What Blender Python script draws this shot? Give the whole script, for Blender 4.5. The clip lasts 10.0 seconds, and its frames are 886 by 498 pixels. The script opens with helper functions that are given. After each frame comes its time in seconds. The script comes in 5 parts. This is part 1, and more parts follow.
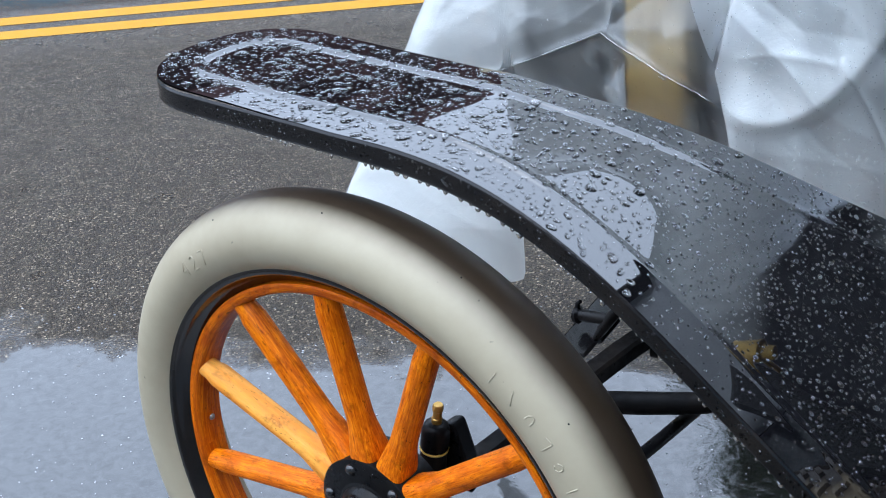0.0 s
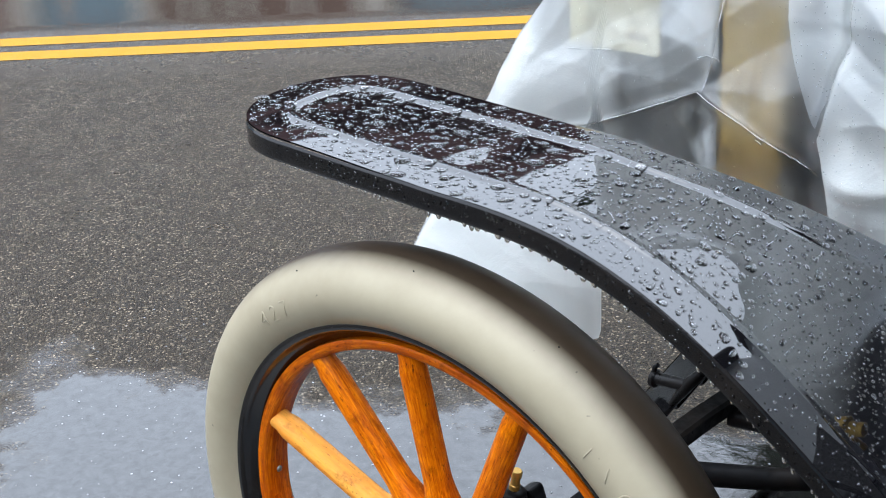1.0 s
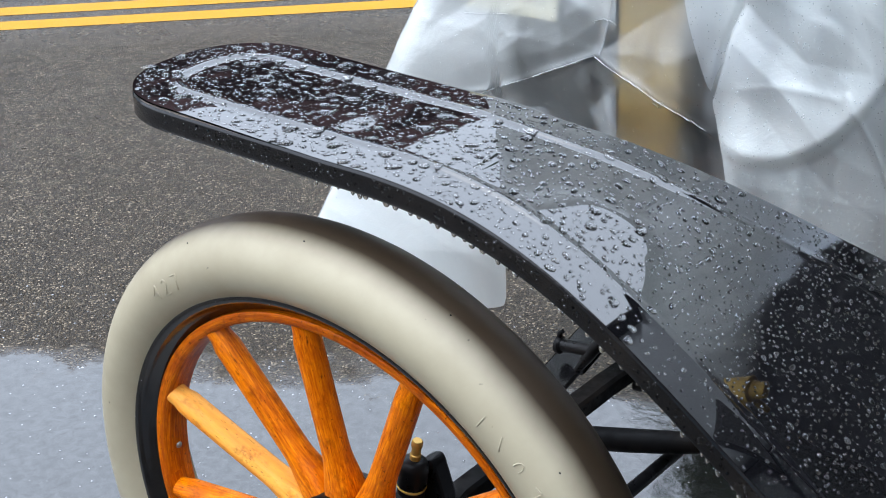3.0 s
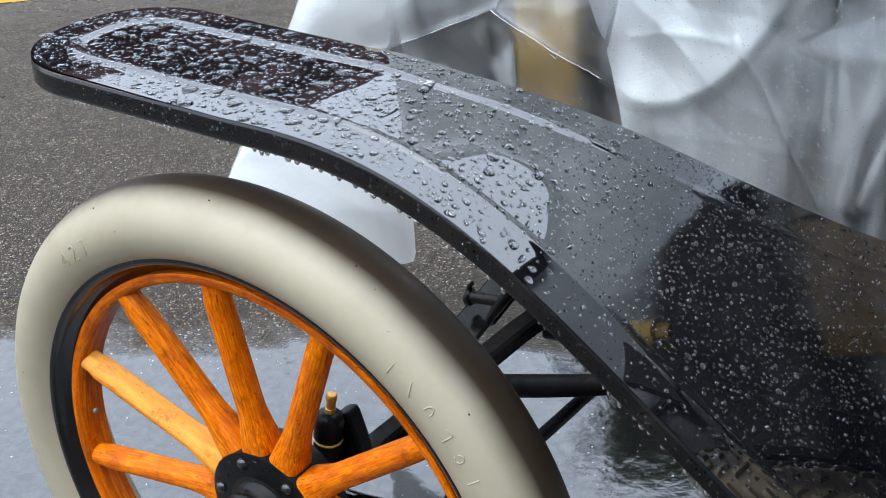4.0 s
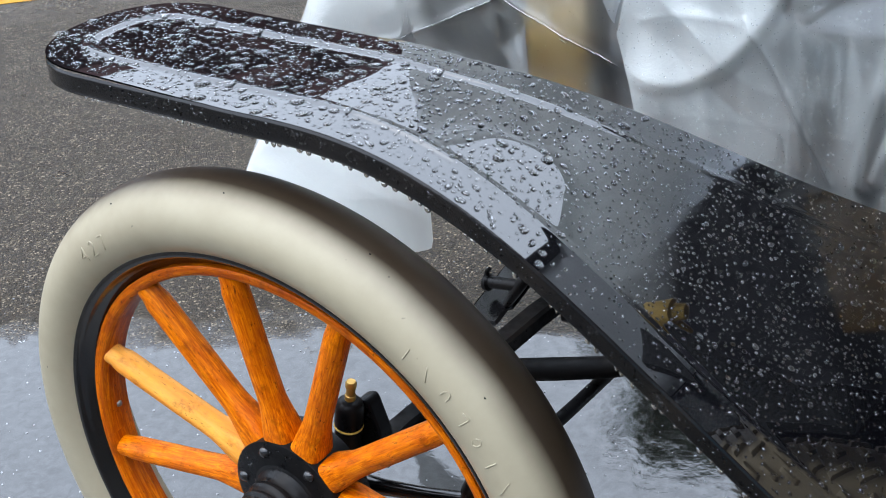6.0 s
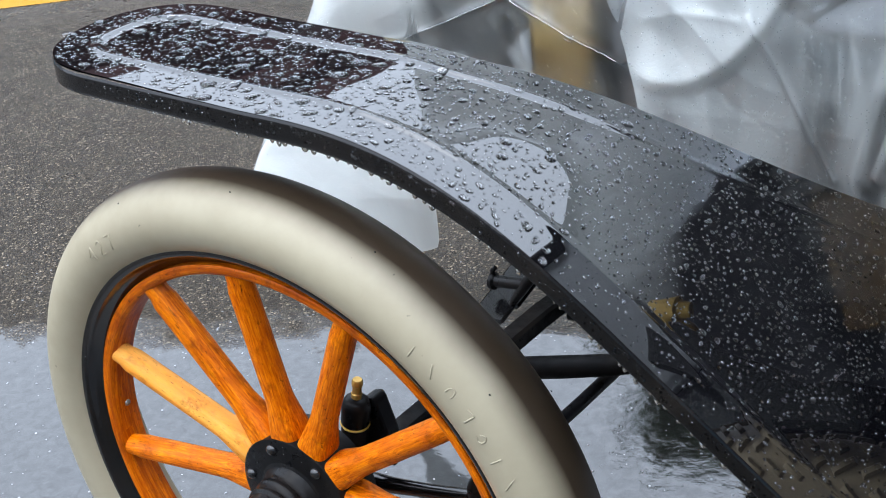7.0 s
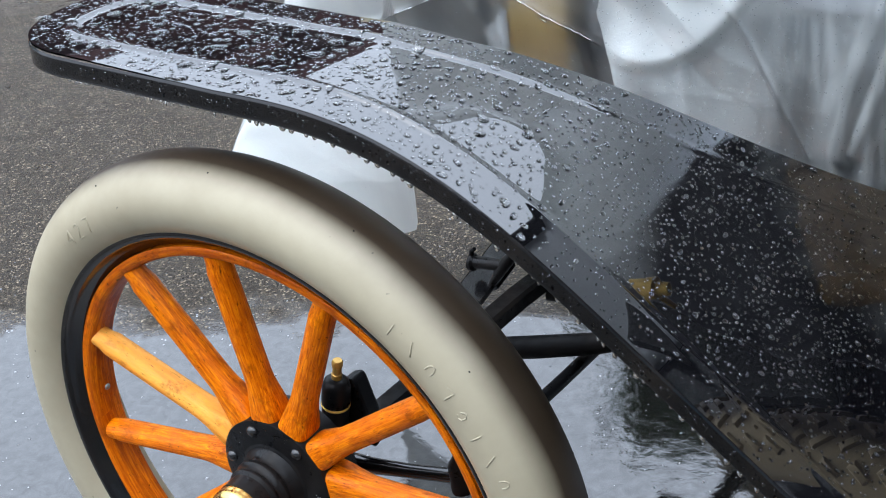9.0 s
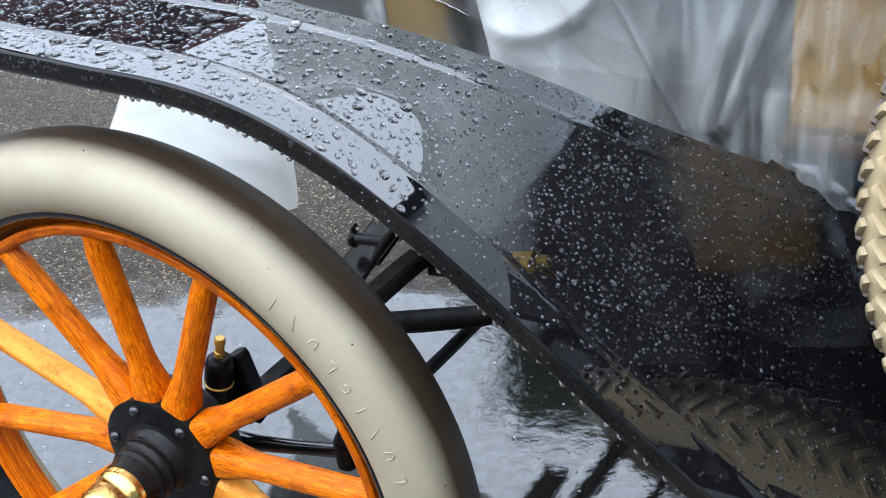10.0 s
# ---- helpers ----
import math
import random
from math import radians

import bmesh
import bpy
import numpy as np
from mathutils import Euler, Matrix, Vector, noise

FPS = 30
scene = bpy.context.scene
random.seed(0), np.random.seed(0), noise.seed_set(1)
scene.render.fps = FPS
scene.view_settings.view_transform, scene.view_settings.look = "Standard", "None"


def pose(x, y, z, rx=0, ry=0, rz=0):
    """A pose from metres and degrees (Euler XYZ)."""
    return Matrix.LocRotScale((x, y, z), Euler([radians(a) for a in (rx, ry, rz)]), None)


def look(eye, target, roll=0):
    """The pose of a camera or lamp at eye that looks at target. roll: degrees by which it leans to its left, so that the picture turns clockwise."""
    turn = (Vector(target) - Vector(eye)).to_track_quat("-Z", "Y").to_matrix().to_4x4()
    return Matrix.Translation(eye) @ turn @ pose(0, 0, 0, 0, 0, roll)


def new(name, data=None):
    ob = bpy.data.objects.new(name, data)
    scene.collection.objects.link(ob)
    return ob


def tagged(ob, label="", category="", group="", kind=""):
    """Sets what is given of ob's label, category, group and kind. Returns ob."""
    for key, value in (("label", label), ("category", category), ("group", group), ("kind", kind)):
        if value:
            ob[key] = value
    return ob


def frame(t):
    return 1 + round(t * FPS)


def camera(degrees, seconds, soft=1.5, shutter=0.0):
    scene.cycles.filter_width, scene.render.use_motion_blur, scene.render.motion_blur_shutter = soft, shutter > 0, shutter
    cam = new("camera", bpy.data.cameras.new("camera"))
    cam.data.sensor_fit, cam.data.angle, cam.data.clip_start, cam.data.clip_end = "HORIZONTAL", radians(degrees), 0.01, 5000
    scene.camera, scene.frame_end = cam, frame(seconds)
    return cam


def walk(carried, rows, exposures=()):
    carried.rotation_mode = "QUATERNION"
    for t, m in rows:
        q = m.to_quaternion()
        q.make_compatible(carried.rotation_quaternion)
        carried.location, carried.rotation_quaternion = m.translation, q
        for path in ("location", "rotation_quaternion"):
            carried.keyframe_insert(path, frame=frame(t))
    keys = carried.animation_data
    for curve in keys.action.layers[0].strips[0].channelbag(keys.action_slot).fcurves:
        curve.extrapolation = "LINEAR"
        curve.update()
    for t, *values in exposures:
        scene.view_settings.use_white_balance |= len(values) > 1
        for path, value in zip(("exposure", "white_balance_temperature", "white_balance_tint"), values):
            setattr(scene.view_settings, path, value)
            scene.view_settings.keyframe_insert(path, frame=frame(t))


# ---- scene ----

# ------------------------------------------------------------------ camera
cam = camera(33.38, 10.0, soft=1.0)
PATH = [
    (0.0, pose(0.9849, -0.9661, 1.3151, 65.315, 4.933, 39.621)),
    (0.2, pose(0.9640, -0.9678, 1.3150, 65.137, 5.341, 38.281)),
    (0.5, pose(0.9326, -0.9703, 1.3149, 65.159, 2.443, 38.115)),
    (0.7, pose(0.9193, -0.9671, 1.3204, 65.357, 3.376, 38.012)),
    (1.0, pose(0.8994, -0.9623, 1.3286, 66.566, 2.952, 41.725)),
    (1.2, pose(0.8945, -0.9564, 1.3258, 66.584, 2.578, 42.843)),
    (1.5, pose(0.8872, -0.9475, 1.3215, 66.798, 2.580, 42.485)),
    (2.0, pose(0.8887, -0.9285, 1.3192, 66.120, 2.664, 41.406)),
    (2.5, pose(0.9039, -0.9217, 1.3143, 65.523, 2.849, 41.379)),
    (3.0, pose(0.9157, -0.9262, 1.3169, 65.280, 2.838, 38.811)),
    (4.5, pose(0.9525, -0.9467, 1.3088, 63.595, 3.918, 34.557)),
    (5.0, pose(0.9494, -0.9440, 1.3125, 63.771, 3.781, 35.140)),
    (5.5, pose(0.9568, -0.9436, 1.3152, 63.365, 4.999, 34.995)),
    (7.0, pose(0.9727, -0.9516, 1.3159, 63.517, 5.736, 35.457)),
    (7.5, pose(0.9779, -0.9530, 1.3161, 63.659, 6.540, 34.808)),
    (8.0, pose(0.9770, -0.9602, 1.3170, 63.548, 6.050, 34.649)),
    (8.5, pose(0.9770, -0.9594, 1.3097, 63.335, 6.107, 34.560)),
    (9.0, pose(0.9769, -0.9577, 1.3071, 63.034, 5.885, 34.484)),
    (9.2, pose(0.9794, -0.9581, 1.3046, 62.762, 5.750, 33.822)),
    (9.5, pose(0.9831, -0.9588, 1.3008, 62.272, 4.993, 32.145)),
    (9.7, pose(0.9835, -0.9615, 1.3012, 61.902, 4.980, 30.496)),
    (10.0, pose(0.9840, -0.9655, 1.3017, 61.949, 4.762, 29.950)),
]
# the lens opens a little at the very end and stands a little tighter and cooler at the start
walk(cam, PATH, ((0.0, -0.12, 5900, 10), (0.5, -0.10, 6050, 10), (1.0, -0.03, 6450, 10), (3.0, -0.03, 6400, 10),
                 (9.4, 0.0, 6350, 10), (10.0, 0.2, 6300, 10)))

# ------------------------------------------------------------------ light: rainy, overcast sky
SUN_EL, SUN_ROT, SKY = radians(58), radians(200), 5.8
world = bpy.data.worlds.new("overcast_sky")
scene.world = world
world.use_nodes = True
wn, wl = world.node_tree.nodes, world.node_tree.links
wn.clear()
w_out = wn.new("ShaderNodeOutputWorld")
w_sky = wn.new("ShaderNodeTexSky")
w_sky.sky_type, w_sky.sun_disc = "NISHITA", False
w_sky.sun_elevation, w_sky.sun_rotation = SUN_EL, SUN_ROT
w_sky.dust_density = 5.0
w_b1 = wn.new("ShaderNodeBackground")
w_b1.inputs["Strength"].default_value = 0.05
w_b2 = wn.new("ShaderNodeBackground")
w_b2.inputs["Color"].default_value = (0.79, 0.89, 1.04, 1)
# an overcast sky is about three times as bright overhead as at the horizon
w_tc, w_sep, w_up, w_lum = wn.new("ShaderNodeTexCoord"), wn.new("ShaderNodeSeparateXYZ"), wn.new("ShaderNodeMath"), wn.new("ShaderNodeMath")
w_up.operation, w_lum.operation = "MAXIMUM", "MULTIPLY_ADD"
w_up.inputs[1].default_value = 0.0
w_lum.inputs[1].default_value, w_lum.inputs[2].default_value = 2 * SKY / 3, SKY / 3
wl.new(w_tc.outputs["Generated"], w_sep.inputs[0])
wl.new(w_sep.outputs["Z"], w_up.inputs[0])
wl.new(w_up.outputs[0], w_lum.inputs[0])
wl.new(w_lum.outputs[0], w_b2.inputs["Strength"])
w_add = wn.new("ShaderNodeAddShader")
wl.new(w_sky.outputs[0], w_b1.inputs["Color"])
wl.new(w_b1.outputs[0], w_add.inputs[0])
wl.new(w_b2.outputs[0], w_add.inputs[1])
wl.new(w_add.outputs[0], w_out.inputs["Surface"])
sun = new("sun", bpy.data.lights.new("sun", "SUN"))
sun.data.energy, sun.data.angle, sun.data.color = 0.6, radians(40), (1.0, 0.96, 0.9)
sun.matrix_world = look((-1.5, -2.0, 9), (0, 0, 0))


# ------------------------------------------------------------------ materials
def mat(name, color, rough=0.5, metal=0.0, **more):
    m = bpy.data.materials.new(name)
    m.use_nodes = True
    b = m.node_tree.nodes["Principled BSDF"]
    b.inputs["Base Color"].default_value = (*color, 1)
    b.inputs["Roughness"].default_value = rough
    b.inputs["Metallic"].default_value = metal
    for key, value in more.items():
        b.inputs[key.replace("_", " ")].default_value = value
    return m


def node(m, kind, **values):
    n = m.node_tree.nodes.new(kind)
    for key, value in values.items():
        n.inputs[key.replace("_", " ")].default_value = value
    return n


def wire(m, a, b):
    m.node_tree.links.new(a, b)


def bsdf(m):
    return m.node_tree.nodes["Principled BSDF"]


def coords(m, scale=(1, 1, 1), shuffle=False):
    """Object coordinates in metres, scaled; shuffle shifts them from object to object."""
    tc, mp = node(m, "ShaderNodeTexCoord"), node(m, "ShaderNodeMapping")
    mp.inputs["Scale"].default_value = scale
    wire(m, tc.outputs["Object"], mp.inputs["Vector"])
    if shuffle:
        oi, mu = node(m, "ShaderNodeObjectInfo"), node(m, "ShaderNodeMath")
        mu.operation = "MULTIPLY"
        mu.inputs[1].default_value = 37.0
        wire(m, oi.outputs["Random"], mu.inputs[0])
        cx = node(m, "ShaderNodeCombineXYZ")
        for k in range(3):
            wire(m, mu.outputs[0], cx.inputs[k])
        wire(m, cx.outputs[0], mp.inputs["Location"])
    return mp.outputs[0]


def noise_tex(m, vec, scale, detail=6, rough=0.6, distort=0.0):
    n = node(m, "ShaderNodeTexNoise", Scale=scale, Detail=detail, Roughness=rough, Distortion=distort)
    wire(m, vec, n.inputs["Vector"])
    return n.outputs["Fac"]


def ramp(m, fac, stops):
    r = node(m, "ShaderNodeValToRGB")
    el = r.color_ramp.elements
    while len(el) < len(stops):
        el.new(0.5)
    for e, (p, c) in zip(el, stops):
        e.position = p
        e.color = (*c, 1) if len(c) == 3 else c
    wire(m, fac, r.inputs["Fac"])
    return r.outputs["Color"]


def grey(*pairs):
    return [(p, (v, v, v)) for p, v in pairs]


def bump(m, height, strength, distance, after=None):
    b = node(m, "ShaderNodeBump", Strength=strength, Distance=distance)
    wire(m, height, b.inputs["Height"])
    if after is not None:
        wire(m, after, b.inputs["Normal"])
    return b.outputs["Normal"]


def blend(m, fac, a, b, mode="MIX"):
    x = node(m, "ShaderNodeMix")
    x.data_type, x.blend_type = "RGBA", mode
    for value, socket in ((fac, x.inputs[0]), (a, x.inputs[6]), (b, x.inputs[7])):
        if isinstance(value, (int, float)):
            socket.default_value = value
        elif isinstance(value, tuple):
            socket.default_value = (*value, 1)
        else:
            wire(m, value, socket)
    return x.outputs[2]


def math_node(m, op, a, b=0.0, clamp=False):
    x = node(m, "ShaderNodeMath")
    x.operation, x.use_clamp = op, clamp
    for k, value in enumerate((a, b)):
        if isinstance(value, (int, float)):
            x.inputs[k].default_value = value
        else:
            wire(m, value, x.inputs[k])
    return x.outputs[0]


def make_paint(name, color, rough=0.06, dirt=0.03):
    """Old glossy coach enamel, wet."""
    m = mat(name, color, rough, Coat_Weight=1.0, Coat_IOR=1.8, Coat_Roughness=0.02, Specular_IOR_Level=0.0)
    v = coords(m)
    n1, n2 = noise_tex(m, v, 7, 5), noise_tex(m, v, 90, 4)
    wire(m, blend(m, ramp(m, n1, grey((0.35, 0), (0.75, 1))), color, tuple(c + dirt for c in color)), bsdf(m).inputs["Base Color"])
    wire(m, ramp(m, n2, grey((0.3, rough * 0.7), (0.7, rough * 1.8))), bsdf(m).inputs["Roughness"])
    wire(m, bump(m, n1, 0.02, 0.01), bsdf(m).inputs["Normal"])
    return m


def make_iron(name, color=(0.004, 0.004, 0.0045), rough=0.34):
    """Black painted iron, brushed by hand, wet."""
    m = mat(name, color, rough, Specular_IOR_Level=0.15)
    v = coords(m)
    n = noise_tex(m, v, 60, 6)
    big = noise_tex(m, v, 12, 4)
    wire(m, blend(m, ramp(m, big, grey((0.45, 0), (0.8, 1))), color, (0.016, 0.013, 0.011)), bsdf(m).inputs["Base Color"])
    wire(m, ramp(m, n, grey((0.3, rough * 0.5), (0.7, rough * 1.6))), bsdf(m).inputs["Roughness"])
    wire(m, bump(m, n, 0.25, 0.002), bsdf(m).inputs["Normal"])
    return m


def make_wood(name, axis_scale, ring=False, sheened=0.0):
    """Orange painted and varnished wheel wood with open grain and dark nicks."""
    m = mat(name, (0.8, 0.22, 0.01), 0.35, Coat_Weight=0.25, Coat_Roughness=0.07, Specular_IOR_Level=0.04)
    v = coords(m, axis_scale, shuffle=True)
    if ring:
        # grain follows the bent rim: angle, width and radius as coordinates
        tc, sp, cx = node(m, "ShaderNodeTexCoord"), node(m, "ShaderNodeSeparateXYZ"), node(m, "ShaderNodeCombineXYZ")
        wire(m, tc.outputs["Object"], sp.inputs[0])
        wire(m, math_node(m, "MULTIPLY", math_node(m, "ARCTAN2", sp.outputs[2], sp.outputs[0]), 0.28 * axis_scale[2]), cx.inputs[2])
        wire(m, sp.outputs[1], cx.inputs[1])
        wire(m, math_node(m, "SQRT", math_node(m, "ADD", math_node(m, "POWER", sp.outputs[0], 2.0), math_node(m, "POWER", sp.outputs[2], 2.0))), cx.inputs[0])
        v = cx.outputs[0]
    grain = noise_tex(m, v, 480, 6, 0.65, 0.25)
    soft = noise_tex(m, coords(m, (1, 1, 1), shuffle=True), 30, 5)
    nick = node(m, "ShaderNodeVectorMath")
    nick.operation = "MULTIPLY"
    nick.inputs[1].default_value = (1, 1, 2.6)
    wire(m, v, nick.inputs[0])
    dark = noise_tex(m, nick.outputs[0], 300, 5, 0.7, 0.3)
    c = ramp(m, grain, [(0.28, (0.15, 0.020, 0.0)), (0.38, (0.46, 0.080, 0.0002)), (0.53, (0.70, 0.162, 0.0003)), (0.70, (0.92, 0.29, 0.001))])
    c = blend(m, ramp(m, soft, grey((0.42, 0), (0.72, 0.65))), c, (0.46, 0.078, 0.0003))
    if ring:
        c = blend(m, ramp(m, noise_tex(m, v, 140, 5, 0.65), grey((0.38, 0), (0.62, 0.75))), c, (0.30, 0.042, 0.0003))
    # sky sheen on a wet spoke, put into the wood as a paler colour
    if sheened:
        c = blend(m, ramp(m, noise_tex(m, v, 60, 4, 0.6), grey((0.35, sheened), (0.62, 0.25 * sheened))), c, (0.92, 0.47, 0.085))
    c = blend(m, ramp(m, dark, grey((0.62, 0), (0.68, 0.8))), c, (0.06, 0.014, 0.002))
    pits = noise_tex(m, coords(m, (1, 1, 0.5), shuffle=True), 330, 3, 0.6)
    c = blend(m, ramp(m, pits, grey((0.66, 0), (0.71, 0.9))), c, (0.06, 0.014, 0.002))
    grime = noise_tex(m, coords(m, (1, 1, 0.6), shuffle=True), 55, 5, 0.7)
    c = blend(m, ramp(m, grime, grey((0.54, 0), (0.70, 0.7))), c, (0.16, 0.026, 0.001))
    wire(m, c, bsdf(m).inputs["Base Color"])
    wire(m, bump(m, grain, 0.55, 0.0018), bsdf(m).inputs["Normal"])
    # the wet varnish is lumpy and broken by open grain
    wire(m, bump(m, pits, 0.35, 0.002, bump(m, grain, 0.5, 0.002, bump(m, grime, 0.5, 0.004))), bsdf(m).inputs["Coat Normal"])
    wire(m, ramp(m, soft, grey((0.3, 0.28), (0.7, 0.5))), bsdf(m).inputs["Roughness"])
    return m


def make_rubber(name, light, shade, tread=None):
    m = mat(name, light, 0.6, Specular_IOR_Level=0.35)
    v = coords(m)
    n1, n2, n3 = noise_tex(m, v, 9, 5), noise_tex(m, v, 240, 3), noise_tex(m, v, 70, 2)
    c = blend(m, ramp(m, n1, grey((0.35, 0), (0.7, 1))), light, shade)
    c = blend(m, ramp(m, n3, grey((0.74, 0), (0.78, 1))), c, tuple(0.45 * k for k in shade))
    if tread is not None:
        # road dirt and shade put into the colour of the running surface: far from the axle and near the middle plane
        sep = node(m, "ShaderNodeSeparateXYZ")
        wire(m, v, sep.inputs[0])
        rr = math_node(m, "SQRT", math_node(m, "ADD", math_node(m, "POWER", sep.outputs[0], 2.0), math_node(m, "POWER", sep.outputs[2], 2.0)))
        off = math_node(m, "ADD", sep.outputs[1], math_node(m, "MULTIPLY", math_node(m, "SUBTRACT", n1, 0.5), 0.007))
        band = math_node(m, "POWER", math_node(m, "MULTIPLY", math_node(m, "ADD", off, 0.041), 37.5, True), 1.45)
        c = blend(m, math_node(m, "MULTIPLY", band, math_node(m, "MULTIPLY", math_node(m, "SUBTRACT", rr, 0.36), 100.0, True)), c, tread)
    wire(m, c, bsdf(m).inputs["Base Color"])
    wire(m, ramp(m, n1, grey((0.3, 0.36), (0.7, 0.55))), bsdf(m).inputs["Roughness"])
    wire(m, bump(m, n2, 0.12, 0.0008), bsdf(m).inputs["Normal"])
    return m


def make_plastic(name, haze, see, streak=0.0, tone=0.85, layers=()):
    """Hazy polythene sheet: partly see-through, partly milky, glossy, with streaks where it clings."""
    m = bpy.data.materials.new(name)
    m.use_nodes = True
    nt = m.node_tree
    nt.nodes.remove(nt.nodes["Principled BSDF"])
    out = nt.nodes["Material Output"]
    v = coords(m)
    cloud = noise_tex(m, v, 5, 5)
    runs = noise_tex(m, coords(m, (1, 1, 0.12)), 26, 5, 0.6, 0.3)
    fine = noise_tex(m, v, 45, 5, 0.6, 0.5)
    grain = noise_tex(m, v, 420, 2)
    crinkle = noise_tex(m, v, 13, 4, 0.55, 1.6)
    nrm = bump(m, grain, 0.3, 0.0008, bump(m, fine, 0.2, 0.003, bump(m, crinkle, 0.16, 0.012)))
    clear = node(m, "ShaderNodeBsdfTransparent", Color=(0.92, 0.94, 0.97, 1))
    blur = node(m, "ShaderNodeBsdfRefraction", Color=(0.92, 0.94, 0.97, 1), Roughness=0.5, IOR=1.1)
    milk = node(m, "ShaderNodeBsdfTranslucent", Color=(tone, tone * 1.03, tone * 1.0, 1))
    face = node(m, "ShaderNodeBsdfDiffuse", Color=(tone * 0.94, tone * 0.98, tone * 0.96, 1))
    gloss = node(m, "ShaderNodeBsdfGlossy", Color=(1, 1, 1, 1), Roughness=0.15)
    for s in (milk, face, gloss):
        wire(m, nrm, s.inputs["Normal"])

    def mix(fac, a, b):
        x = node(m, "ShaderNodeMixShader")
        if isinstance(fac, (int, float)):
            x.inputs[0].default_value = fac
        else:
            wire(m, fac, x.inputs[0])
        wire(m, a.outputs[0], x.inputs[1])
        wire(m, b.outputs[0], x.inputs[2])
        return x
    through_it = mix(see, blur, clear)
    body = mix(0.62, milk, face)
    h = math_node(m, "ADD", math_node(m, "MULTIPLY", math_node(m, "SUBTRACT", cloud, 0.5), 0.5), haze)
    h = math_node(m, "ADD", h, math_node(m, "MULTIPLY", math_node(m, "SUBTRACT", runs, 0.5), streak), True)
    # doubled-over sheet is milkier; haze also stands in for brightness, place by place: (axis, start, end, amount)
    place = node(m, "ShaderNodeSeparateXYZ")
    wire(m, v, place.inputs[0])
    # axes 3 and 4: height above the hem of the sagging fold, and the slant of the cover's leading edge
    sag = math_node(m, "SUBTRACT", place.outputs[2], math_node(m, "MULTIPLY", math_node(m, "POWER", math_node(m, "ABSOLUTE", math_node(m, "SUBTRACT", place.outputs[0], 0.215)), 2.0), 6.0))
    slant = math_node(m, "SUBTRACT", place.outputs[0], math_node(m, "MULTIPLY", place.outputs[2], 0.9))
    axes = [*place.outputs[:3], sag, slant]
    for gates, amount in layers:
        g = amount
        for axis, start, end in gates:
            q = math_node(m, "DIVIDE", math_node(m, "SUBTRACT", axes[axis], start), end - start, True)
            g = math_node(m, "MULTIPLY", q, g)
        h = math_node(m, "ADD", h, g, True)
    both = mix(h, through_it, body)
    fr = node(m, "ShaderNodeFresnel", IOR=1.5)
    # sheen cut towards the windscreen, so that the fender mirrors the sheet darker
    sheen_fade = math_node(m, "MULTIPLY", math_node(m, "SUBTRACT", place.outputs[0], 0.36), 9.0, True)
    sheen = math_node(m, "MULTIPLY", fr.outputs[0], math_node(m, "SUBTRACT", 1.0, math_node(m, "MULTIPLY", sheen_fade, 0.97)))
    wire(m, mix(sheen, both, gloss).outputs[0], out.inputs["Surface"])
    return m


